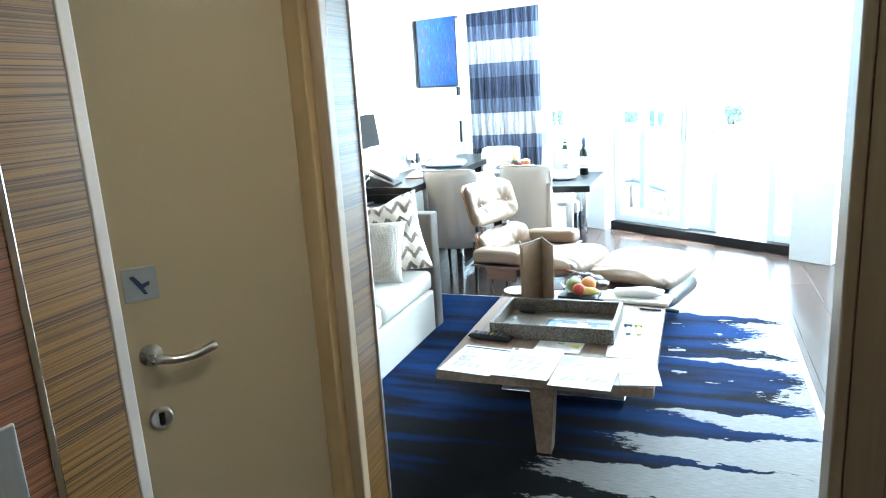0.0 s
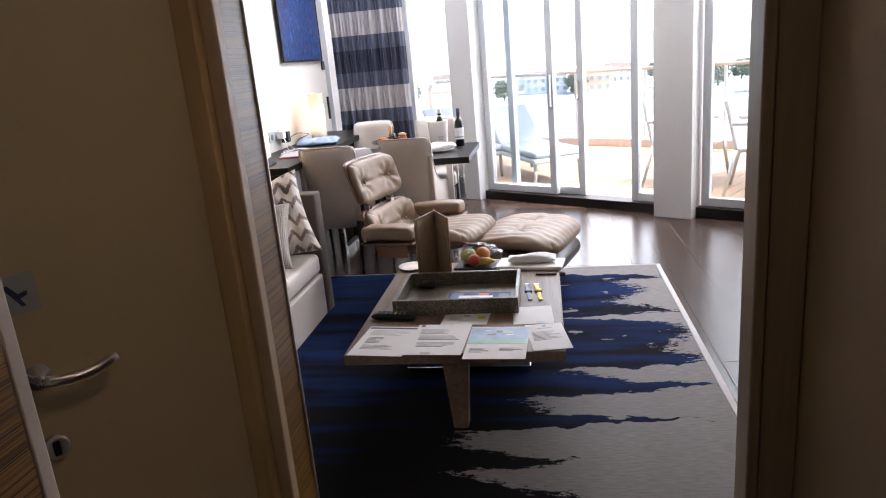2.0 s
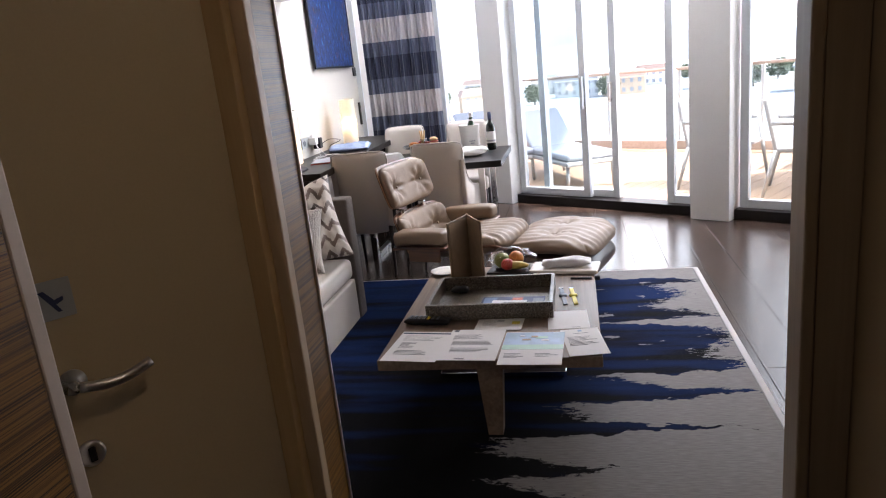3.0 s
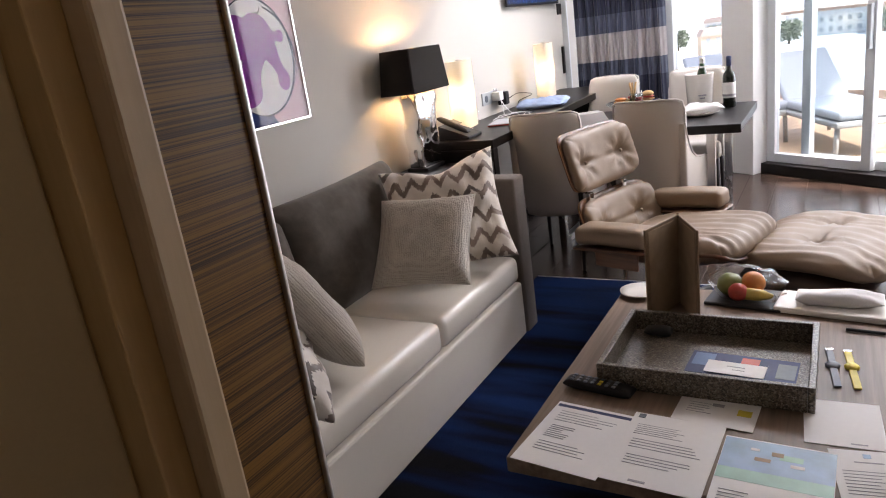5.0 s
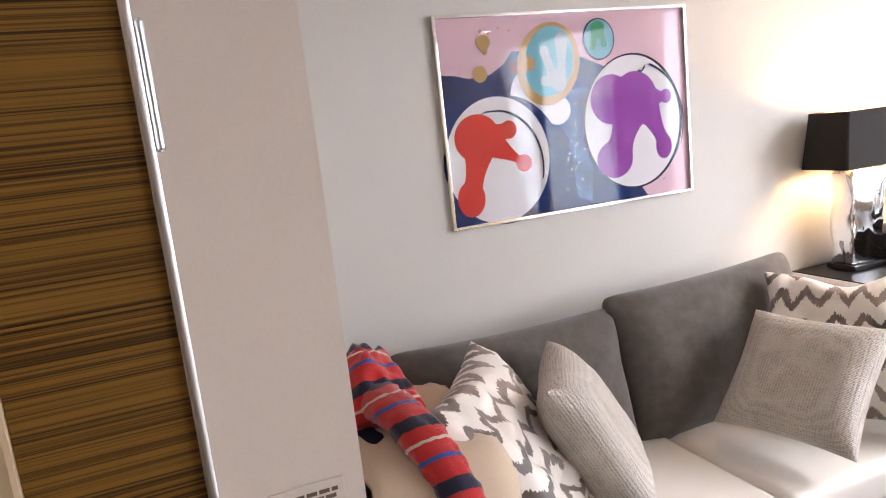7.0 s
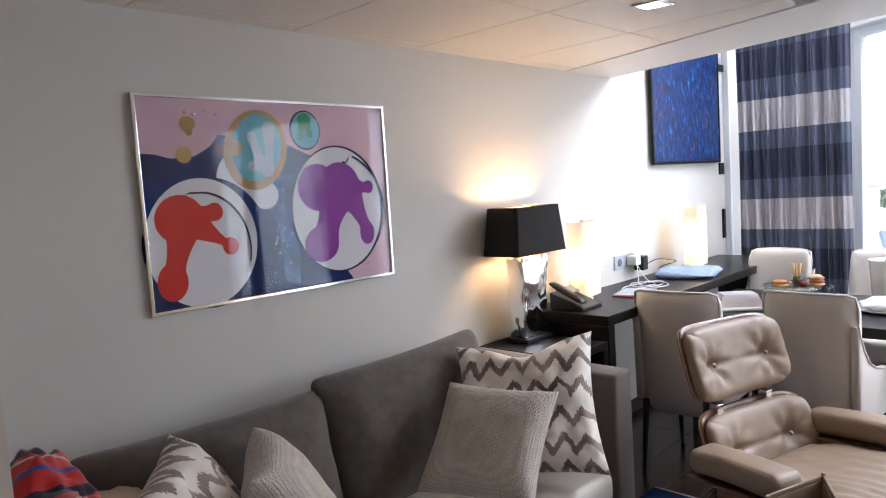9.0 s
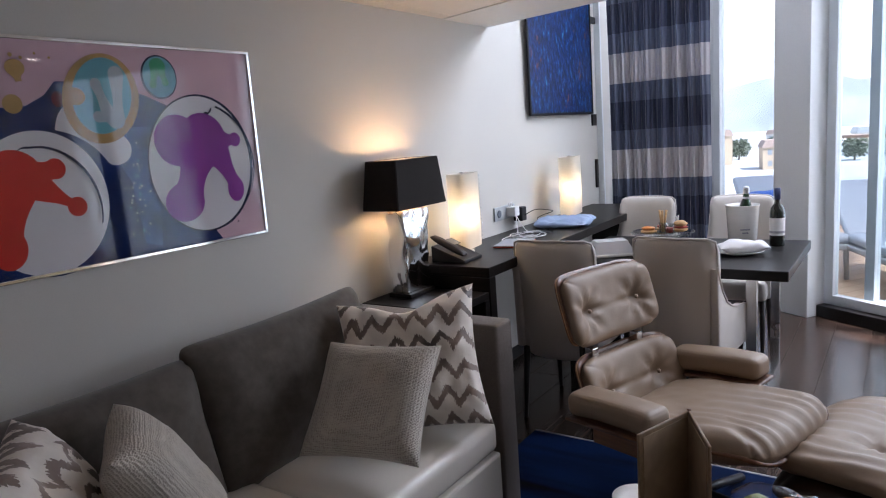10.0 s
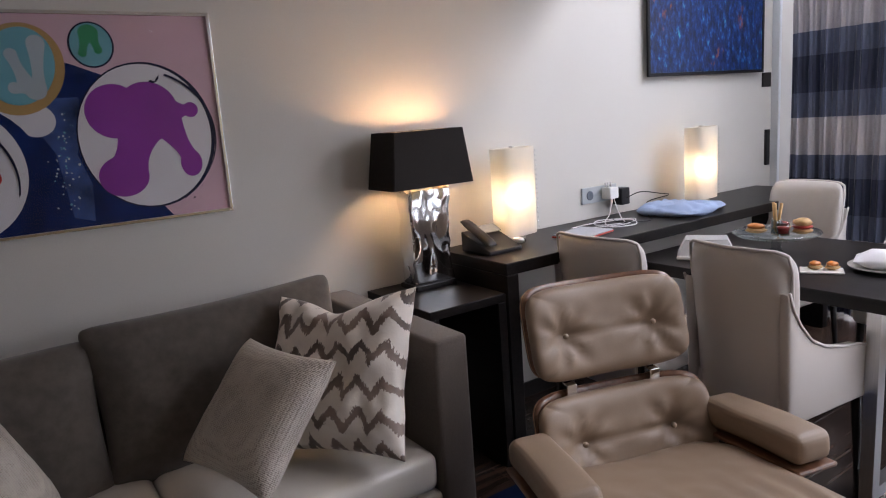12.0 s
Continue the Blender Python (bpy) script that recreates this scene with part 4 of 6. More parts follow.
# ---- lounge chair and ottoman ----
def lounge_chair(m):
    """Moulded plywood shells with tufted leather cushions; faces +x."""
    ob = thing("lounge_chair", "taupe leather lounge chair with tufted cushions in rosewood shells", "chair", m)

    def upright(cx, cz, tilt, curve):
        c, s = math.cos(radians(tilt)), math.sin(radians(tilt))

        def put(p):
            d = p.z + curve * (p.x / 0.25) ** 2 * 0.05 - 0.0
            return Vector((cx - s * p.y + c * d, p.x, cz + c * p.y + s * d))
        return put
    for name, cx, cz, tilt, h in (("headrest", -0.360, 0.762, 17, 0.285), ("backrest", -0.262, 0.457, 20, 0.272)):
        back = upright(cx - 0.030, cz, tilt, 1.0)
        sh = part(name, shell(0.512 if cz > 0.6 else 0.552, h + 0.008, 0.005, n=24, corner=5.5, bend=back), M["walnut"], ob, "curved rosewood shell", True)
        for name2, mat2, off in (("ply_layer", "ply", 0.0054), ("ply_layer", "walnut", 0.0108)):
            part(name2, shell(0.512 if cz > 0.6 else 0.552, h + 0.008, 0.005, n=24, corner=5.5, bend=lambda p, back=back, off=off: back(p + Vector((0, 0, off)))), M[mat2], sh, "", True)
        put = upright(cx + 0.008, cz, tilt, 1.0)
        part("cushion", pad(0.505 if cz > 0.6 else 0.545, h, 0.085, n=46, round_=8, dimples=((-0.143, -0.008), (0.143, -0.008)), bend=put, wrinkle=0.004, seed=cz * 9, dent=0.024, corner=5.5, pleat=0.0055), M["leather"], sh, "tufted taupe leather cushion", True)
        for y in (-0.143, 0.143):
            q = put(Vector((y, -0.008, 0.036)))
            part("button", lathe([(0.0, -0.004), (0.009, -0.002), (0.008, 0.003), (0.0, 0.005)], seg=12, m=Matrix.Translation(q) @ pose(0, 0, 0, 0, 90 - tilt, 0)), M["leather"], sh, "", True)
    for y in (-0.137, 0.137):
        br = part("bracket", box(-0.345, -0.322, y - 0.022, y + 0.022, 0.54, 0.70, 0.004, m=pose(0, 0, 0)), M["black"], ob, "black metal bracket")
        part("clip", box(-0.325, -0.283, y - 0.016, y + 0.016, 0.588, 0.622, 0.003), M["chrome"], br, "bright metal clip")

    def seat_put(p):
        k = p.y / 0.30
        return Vector((0.10 + p.y, p.x, 0.395 + 0.035 * k + p.z + 0.02 * (p.x / 0.27) ** 2 - 0.05 * max(0.0, k - 0.55) ** 2))
    sh = part("seat", shell(0.55, 0.60, 0.014, bend=lambda p: seat_put(Vector((p.x, p.y, p.z - 0.075))) + Vector((0, 0, 0.06 * (abs(p.x) / 0.275) ** 3 + 0.02 * max(0.0, p.y / 0.3) ** 3))), M["walnut"], ob, "curved rosewood shell", True)

    def folds(p):
        q = seat_put(p)
        if p.z > 0:
            q.z += 0.0050 * math.sin(100 * p.x + 5 * noise.noise((p.x * 6, p.y * 4, 1.0))) * max(0.0, p.y / 0.3 + 0.35)
        return q
    part("cushion", pad(0.55, 0.61, 0.125, n=56, round_=8, bend=folds, wrinkle=0.006, seed=2.0, corner=6), M["leather"], sh, "creased taupe leather seat cushion", True)
    for s in (-1, 1):
        bm = box(-0.18, 0.18, -0.0625, 0.0625, -0.045, 0.045, 0.03, seg=4)
        bmesh.ops.subdivide_edges(bm, edges=bm.edges[:], cuts=2, use_grid_fill=True)
        for v in bm.verts:
            v.co += Vector((0, 0, 0.005 * noise.noise(v.co * 14 + Vector((s, 0, 0))) + 0.006 * (1 - (v.co.x / 0.18) ** 2)))
        bm.transform(pose(-0.055, s * 0.318, 0.492, 0, -4, s * 4))
        pad_ = part("armrest", bm, M["leather"], ob, "padded leather armrest", True)
        part("arm_shell", box(-0.185, 0.185, -0.066, 0.066, -0.062, -0.048, 0.006, m=pose(-0.055, s * 0.318, 0.492, 0, -4, s * 4)), M["walnut"], pad_, "rosewood underside")
        part("arm_support", box(-0.17, 0.04, s * 0.30 - 0.006, s * 0.30 + 0.006, 0.33, 0.46, 0.004), M["walnut"], ob)
    part("pedestal", rod((0.06, 0, 0.06), (0.03, 0, 0.34), 0.026, 0.032), M["black"], ob, "black metal pedestal", True)
    for k in range(5):
        a = math.radians(72 * k + 20)
        part("foot", tube([(0.06, 0, 0.10), (0.06 + 0.12 * math.cos(a), 0.12 * math.sin(a), 0.075), (0.06 + 0.30 * math.cos(a), 0.30 * math.sin(a), 0.030)], 0.017), M["black"], ob, "black metal star foot", True)
    return ob


lounge_chair(pose(1.445, 4.565, 0.0, 0, 0, -17.4) @ Matrix.Diagonal((1.045, 1.045, 0.995, 1.0)))

ott = thing("ottoman", "taupe leather ottoman with tufted cushion in a rosewood shell", "ottoman", pose(2.105, 4.62, 0.0, 0, 0, -17.4))


def ott_put(p):
    return Vector((p.x, p.y, 0.375 + p.z - 0.045 * (abs(p.x) / 0.30) ** 2.4 - 0.01 * (abs(p.y) / 0.34) ** 2))


# thick shell whose dark colour stands for the shade under the cushion
sh = part("body", pad(0.595, 0.685, 0.16, n=24, round_=5, bend=lambda p: ott_put(p) + Vector((0, 0, -0.095 - 0.02 * (p.x / 0.3) ** 2)), corner=5), M["shadedshell"], ott, "curved rosewood shell, underside shade painted dark", True)


def ott_folds(p):
    q = ott_put(p)
    if p.z > 0:
        d = math.hypot(p.x, p.y)
        q.z += 0.012 + 0.0040 * math.sin(92 * p.y + 5 * noise.noise((p.x * 5, p.y * 4, 4.0)) + 6 * p.x * p.x) * min(1.0, d / 0.12)
    return q


part("cushion", pad(0.60, 0.69, 0.09, n=60, round_=8, dimples=((0.0, -0.13), (0.0, 0.13)), bend=ott_folds, wrinkle=0.006, seed=6.0, dent=0.028, corner=5, pleat=0.006), M["leather"], sh, "creased tufted leather cushion", True)
part("pedestal", rod((0, 0, 0.06), (0, 0, 0.29), 0.024, 0.028), M["black"], ott, "black metal pedestal", True)
for k in range(4):
    a = math.radians(90 * k + 45)
    part("foot", tube([(0, 0, 0.10), (0.10 * math.cos(a), 0.10 * math.sin(a), 0.07), (0.26 * math.cos(a), 0.26 * math.sin(a), 0.030)], 0.016), M["black"], ott, "black metal star foot", True)

# ---- table lamps ----
lamp = thing("table_lamp", "rippled chrome table lamp with black rectangular shade, lit", "lamp", Matrix.Translation((0.138, 4.66, 0.736)))
z0, z1 = 0.425, 0.650


def tapered(bm, z0, z1, f0, f1, t=0.003):
    rings = []
    for f, z, inn in ((f0, z0, 0), (f1, z1, 0), (f1, z1, t), (f0, z0, t)):
        ring = []
        for x, y in ((-0.105, -0.195), (0.105, -0.195), (0.105, 0.195), (-0.105, 0.195)):
            cx, cy = x * f - math.copysign(inn, x), y * f - math.copysign(inn, y)
            for dx, dy in (((0, 0.006), (0.006, 0)) if x * y > 0 else ((0.006, 0), (0, 0.006))):
                ring.append(bm.verts.new((cx - math.copysign(dx, x), cy - math.copysign(dy, y), z)))
        rings.append(ring)
    order = list(range(8))
    for a, b in zip(rings, rings[1:] + rings[:1]):
        for k in range(8):
            bm.faces.new((a[order[k]], a[order[(k + 1) % 8]], b[order[(k + 1) % 8]], b[order[k]]))
    return bm


part("shade", tapered(bmesh.new(), z0, z1, 1.0, 0.86), M["shade"], lamp, "black fabric shade")
part("shade_lining", tapered(bmesh.new(), z0 + 0.002, z1 - 0.002, 0.966, 0.828, 0.001), M["shade_in"], lamp, "warm white lining")


bm = box(-0.052, 0.052, -0.095, 0.095, 0.02, 0.42, 0.012, seg=3)
bmesh.ops.subdivide_edges(bm, edges=bm.edges[:], cuts=9, use_grid_fill=True)
for v in bm.verts:
    q = v.co
    d = 0.014 * noise.noise((q.x * 9, q.y * 12, q.z * 10)) + 0.009 * noise.noise((q.x * 25 + 3, q.y * 25, q.z * 21))
    v.co = q + Vector((math.copysign(1, q.x) * d, math.copysign(1, q.y) * d * 0.8, 0))
part("body", bm, M["chrome"], lamp, "rippled mirror chrome body", True)
part("base", box(-0.065, 0.065, -0.10, 0.10, 0.0, 0.02, 0.003), M["black"], lamp)
part("bulb", lathe([(0.0, 0.48), (0.02, 0.50), (0.027, 0.53), (0.02, 0.555), (0.0, 0.56)], seg=16, m=Matrix.Translation((-0.01, -0.07, 0.0))), M["glow"], lamp, "", True)


def panel_lamp(x, y, turn):
    """A bent frosted acrylic sheet on a small steel foot, with a row of beads down its open edge."""
    ob = thing("desk_lamp", "frosted acrylic desk lamp with beaded edge, lit", "lamp", pose(x, y, 0.851, 0, 0, turn), "lamps on the desk ledge")
    bm = bmesh.new()
    ring = []
    for k in range(48):
        c, s = math.cos(math.pi * k / 24), math.sin(math.pi * k / 24)
        ring.append((0.062 * math.copysign(abs(c) ** 0.55, c), 0.106 * math.copysign(abs(s) ** 0.55, s)))
    loops = [[bm.verts.new((px * f, py * f, z)) for px, py in ring] for f, z in ((1, 0.035), (1, 0.425), (0.95, 0.425), (0.95, 0.035))]
    for a, b in zip(loops, loops[1:] + loops[:1]):
        for k in range(48):
            bm.faces.new((a[k], a[(k + 1) % 48], b[(k + 1) % 48], b[k]))
    part("shade", bm, M["frost"], ob, "frosted acrylic sheet")
    part("base", lathe([(0.0, 0), (0.045, 0), (0.045, 0.022), (0.02, 0.026), (0.008, 0.03), (0.008, 0.10), (0.0, 0.10)], seg=24), M["steel"], ob, "round steel foot", True)
    part("bulb", lathe([(0.0, 0.175), (0.022, 0.195), (0.028, 0.225), (0.018, 0.255), (0.0, 0.26)], seg=16), M["glow"], ob, "", True)
    for k in range(17):
        part("bead", lathe([(0.0, -0.006), (0.005, -0.003), (0.005, 0.003), (0.0, 0.006)], seg=8, m=Matrix.Translation((0.054, 0.096, 0.06 + 0.0215 * k))), M["clearglass"], ob, "", True)
    part("finial", box(-0.012, 0.012, -0.006, 0.006, 0.425, 0.433, 0.002), M["steel"], ob)
    part("stem", rod((0, 0, 0.10), (0, 0, 0.426), 0.004), M["steel"], ob, "", True)
    return ob


panel_lamp(0.165, 5.13, 8)
panel_lamp(0.19, 6.465, 8)

# ---- pictures on the wall ----
def flat(u, v, layer):
    """A point of the art print: u to the right, v up, in a unit square."""
    return Vector((0.0062 + 0.0001 * layer, 2.908 + 0.997 * u, 1.162 + 0.672 * v))


def art_shape(name, outline, layer, mat, parent):
    bm = bmesh.new()
    bm.faces.new([bm.verts.new(flat(u, v, layer)) for u, v in outline])
    return part(name, bm, mat, parent)


print_ = thing("framed_print", "abstract print of bright blobs in a thin silver frame", "picture")
ART = {k: plain("print_" + k, c, 0.85, grain=8, vary=v, bump=0) for k, c, v in (
    ("pink", (0.66, 0.45, 0.52), 0.06), ("navy", (0.006, 0.022, 0.12), 0.6), ("white", (0.72, 0.71, 0.74), 0.03), ("red", (0.60, 0.03, 0.025), 0.05),
    ("purple", (0.28, 0.05, 0.34), 0.08), ("teal", (0.16, 0.42, 0.50), 0.15), ("ochre", (0.46, 0.30, 0.12), 0.12), ("green", (0.04, 0.30, 0.14), 0.1),
    ("mist", (0.05, 0.10, 0.28), 0.9), ("wine", (0.10, 0.01, 0.03), 0.4), ("mistwhite", (0.44, 0.52, 0.56), 0.06), ("ink", (0.012, 0.016, 0.05), 0.1))}
A = 0.997 / 0.672


def disc(u, v, ru, rv=None, n=40):
    return oval(u, v, ru, (ru * A) if rv is None else rv, n)


def stroke(u0, v0, r0, u1, v1, r1):
    """A tapering limb between two round ends."""
    dx, dy = (u1 - u0), (v1 - v0) / A
    k = math.hypot(dx, dy)
    px, py = -dy / k, dx / k
    side = []
    for j in range(13):
        s = j / 12
        wide = r0 + (r1 - r0) * (s * s * (3 - 2 * s)) - 0.35 * min(r0, r1) * math.sin(math.pi * s)
        side.append((u0 + dx * s, v0 + dy * s * A, wide))
    return [(u + px * q, v + py * q * A) for u, v, q in side] + [(u - px * q, v - py * q * A) for u, v, q in reversed(side)]


part("backing", box(0.002, 0.006, 2.90, 3.912, 1.154, 1.842), ART["pink"], print_, "pink printed ground")
navy = [(0.0, 0.0), (0.80, 0.0), (0.77, 0.06), (0.88, 0.12), (0.97, 0.30), (0.97, 0.5), (0.80, 0.62), (0.64, 0.72), (0.56, 0.77), (0.50, 0.80), (0.36, 0.83), (0.27, 0.83), (0.235, 0.77), (0.18, 0.725), (0.10, 0.715), (0.05, 0.735), (0.0, 0.74)]
art_shape("navy_field", navy, 1, ART["navy"], print_)
art_shape("mist_field", [(0.49, 0.05), (0.55, 0.02), (0.56, 0.2), (0.53, 0.35), (0.56, 0.5), (0.56, 0.62), (0.48, 0.62), (0.42, 0.5), (0.47, 0.36), (0.48, 0.2)], 2, ART["mist"], print_)
rs = random.Random(17)
for k in range(60):
    art_shape("speck", disc(rs.gauss(0.49, 0.020), rs.uniform(0.08, 0.55), rs.uniform(0.001, 0.004), None, 10), 2.3 + 0.01 * k, ART["mistwhite" if k % 3 else "teal"], print_)
art_shape("white_drop", disc(0.345, 0.60, 0.095, 0.155), 3, ART["white"], print_)
art_shape("white_drop", disc(0.43, 0.52, 0.055, 0.075), 3.6, ART["white"], print_)
art_shape("wine_blot", disc(0.272, 0.752, 0.018, 0.035), 4, ART["wine"], print_)
art_shape("blue_edge", disc(0.205, 0.30, 0.225, 0.325), 4, ART["navy"], print_)
art_shape("white_oval", disc(0.186, 0.302, 0.198, 0.318), 5, ART["white"], print_)
art_shape("dark_ring", disc(0.757, 0.415, 0.222, 0.365), 4, ART["ink"], print_)
art_shape("white_oval", disc(0.753, 0.415, 0.213, 0.355), 5, ART["white"], print_)
art_shape("dark_ring", disc(0.622, 0.862, 0.068, 0.108), 4, ART["ink"], print_)
layer = 6
for col, shapes in (
    ("red", (disc(0.112, 0.425, 0.085, 0.118), disc(0.232, 0.450, 0.031), disc(0.281, 0.273, 0.030), disc(0.069, 0.130, 0.051, 0.092), stroke(0.130, 0.42, 0.070, 0.228, 0.448, 0.030), stroke(0.165, 0.39, 0.045, 0.278, 0.277, 0.014), stroke(0.120, 0.40, 0.066, 0.072, 0.150, 0.040))),
    ("purple", (disc(0.660, 0.545, 0.090, 0.132), disc(0.765, 0.535, 0.100, 0.148), disc(0.905, 0.534, 0.026), disc(0.660, 0.225, 0.079, 0.102), disc(0.885, 0.262, 0.037, 0.070), stroke(0.80, 0.53, 0.075, 0.903, 0.534, 0.018), stroke(0.735, 0.48, 0.088, 0.675, 0.245, 0.068), stroke(0.81, 0.50, 0.062, 0.885, 0.285, 0.030))),
    ("ochre", (oval(0.41, 0.755, 0.125, 0.208, 40, -0.12), disc(0.165, 0.882, 0.027, 0.036), stroke(0.165, 0.87, 0.022, 0.170, 0.825, 0.010), disc(0.143, 0.732, 0.027), disc(0.158, 0.935, 0.006), disc(0.185, 0.925, 0.005), disc(0.225, 0.945, 0.004), disc(0.265, 0.93, 0.004))),
    ("teal", (oval(0.412, 0.768, 0.097, 0.176, 40, -0.12), disc(0.622, 0.862, 0.062, 0.100))),
    ("ochre", (disc(0.322, 0.765, 0.034, 0.040),)),
    ("mistwhite", (stroke(0.394, 0.818, 0.018, 0.425, 0.68, 0.026), stroke(0.465, 0.863, 0.026, 0.455, 0.66, 0.022), disc(0.465, 0.868, 0.026), disc(0.394, 0.822, 0.018), disc(0.445, 0.655, 0.030, 0.040), stroke(0.389, 0.672, 0.018, 0.455, 0.655, 0.022), disc(0.389, 0.672, 0.018))),
    ("green", (disc(0.618, 0.915, 0.030, 0.040), stroke(0.61, 0.91, 0.022, 0.593, 0.825, 0.012), stroke(0.625, 0.91, 0.022, 0.640, 0.838, 0.012), disc(0.593, 0.825, 0.013), disc(0.640, 0.838, 0.013)))):
    for outline in shapes:
        art_shape("blob", outline, layer, ART[col], print_)
        layer += 1
for k, pts in enumerate(([(0.135 + 0.01 * q, 0.542 + 0.012 * math.sin(q * 0.7)) for q in range(4)] + [(0.18 + 0.178 * math.sin(q * 0.13), 0.26 + 0.295 * math.cos(q * 0.13)) for q in range(1, 15)],
                         [(0.755 + 0.228 * math.sin(q * 0.12), 0.405 + 0.335 * math.cos(q * 0.12)) for q in range(3, 20)],
                         [(0.785, 0.69), (0.80, 0.682), (0.812, 0.69), (0.816, 0.715)])):
    art_shape("arc_line", pts + [(u - 0.006, v - 0.009) for u, v in reversed(pts)], layer + k, ART["ink"], print_)
for k in range(14):
    art_shape("speck", disc(rs.uniform(0.82, 0.93), rs.uniform(0.05, 0.14), rs.uniform(0.001, 0.004), None, 8), 3, ART["ink"], print_)
pane = part("pane", box(0.0115, 0.0130, 2.904, 3.908, 1.158, 1.838), M["artglass"], print_, "clear glass")
pane.visible_shadow = False
bm = bmesh.new()
for y0, y1, zz0, zz1 in ((2.895, 2.907, 1.151, 1.845), (3.902, 3.914, 1.151, 1.845), (2.907, 3.902, 1.151, 1.163), (2.907, 3.902, 1.833, 1.845)):
    box(0.001, 0.018, y0, y1, zz0, zz1, 0.002, bm)
part("frame", bm, M["chrome"], print_, "thin silver frame")

blue = thing("blue_painting", "dark blue abstract canvas hung high on the wall", "painting")
part("canvas", box(0.0265, 0.036, 6.24, 7.30, 1.58, 2.86, 0.003), M["bluepaint"], blue)
bm = bmesh.new()
for y0, y1, zz0, zz1 in ((6.222, 6.24, 1.562, 2.88), (7.30, 7.318, 1.562, 2.88), (6.24, 7.30, 1.562, 1.58), (6.24, 7.30, 2.86, 2.88)):
    box(0.0255, 0.040, y0, y1, zz0, zz1, 0.002, bm)
part("frame", bm, M["black"], blue, "thin black frame")
rail = thing("picture_rail", "black metal rail on the wall behind the canvas", "rail")
part("bar", box(0.0, 0.024, 5.9, 7.46, 2.26, 2.31, 0.003), M["black"], rail)
sw = thing("wall_switch", "black square wall switch", "switch")
part("plate", box(0.0, 0.012, 7.36, 7.45, 1.47, 1.56, 0.003), M["black"], sw)
sw2 = thing("door_pull", "slim vertical black pull on the wall", "handle")
part("plate", box(0.0, 0.018, 7.40, 7.44, 0.97, 1.20, 0.004), M["black"], sw2)
structure("trim_curtain", box(0.0, 0.05, 7.47, 7.50, 0, HIGH, 0.004), M["alu"], "pale vertical trim beside the curtain")

# ---- curtain ----
curtain = thing("curtain", "heavy navy, slate and pale grey banded curtain", "curtain")
bm = bmesh.new()
rows_, cols_ = 24, 150
grid = []
for i in range(cols_ + 1):
    s = i / cols_
    x = 0.075 + 0.80 * s
    col = []
    for j in range(rows_ + 1):
        z = 0.02 + 3.9 * j / rows_
        y = 7.55 + 0.024 * math.sin(2 * math.pi * (8.5 * s + 0.25 * math.sin(5 * s))) * (0.75 + 0.25 * math.sin(z * 1.3 + 7 * s)) + 0.01 * math.sin(2 * math.pi * 21 * s + z)
        col.append(bm.verts.new((x + 0.012 * math.sin(z * 1.1 + 9 * s), y, z)))
    grid.append(col)
for a, b in zip(grid, grid[1:]):
    for j in range(rows_):
        bm.faces.new((a[j], b[j], b[j + 1], a[j + 1]))
part("cloth", bm, M["curtain"], curtain, "", True)
part("track", box(0.05, 1.0, 7.53, 7.57, 3.92, 3.95, 0.004), M["alu"], curtain)

# ---- hall details ----
grille = thing("vent_grille", "two beige slotted metal vent grilles on the duct casing", "vent")
for z0, z1, rows_n in ((0.665, 0.870, 16), (0.425, 0.630, 16)):
    plate = part("plate", box(0.901, 0.906, 2.100, 2.246, z0 - 0.014, z1 + 0.014, 0.002), M["panel"], grille)
    for r in range(rows_n):
        z = z0 + (r + 0.5) * (z1 - z0) / rows_n
        bm = bmesh.new()
        shift = 0.011 if r % 2 else 0.0
        y = 2.115 - shift
        while y < 2.233:
            a, b = max(y, 2.115), min(y + 0.0195, 2.233)
            if b - a > 0.004:
                box(0.9055, 0.9068, a, b, z - 0.0038, z + 0.0038, bm=bm)
            y += 0.0235
        part("slot_row", bm, M["slot"], plate, "dark slots")
pull = thing("edge_pull", "slim steel pull on the edge of the veneer panel", "handle")
part("plate", box(1.44, 1.515, 2.0265, 2.034, 1.50, 1.60, 0.003), M["steel"], pull)
plate2 = thing("card_switch", "brushed steel card switch plate on the veneer", "switch")
part("plate", box(1.512, 1.520, 0.815, 0.885, 0.965, 1.085, 0.003), M["steel"], plate2)


def downlight(x, y):
    ob = thing("downlight", "small square recessed ceiling downlight", "ceiling light", Matrix.Translation((x, y, LOW)), "ceiling downlights")
    bm = bmesh.new()
    for x0, x1, y0, y1 in ((-0.055, 0.055, -0.055, -0.04), (-0.055, 0.055, 0.04, 0.055), (-0.055, -0.04, -0.04, 0.04), (0.04, 0.055, -0.04, 0.04)):
        box(x0, x1, y0, y1, -0.008, -0.001, 0.001, bm)
    part("frame", bm, M["steel"], ob)
    part("lens", box(-0.039, 0.039, -0.039, 0.039, -0.005, -0.001), M["downglow"], ob)


downlight(0.98, 4.37)
downlight(2.2, 4.2)
downlight(2.15, 1.25)

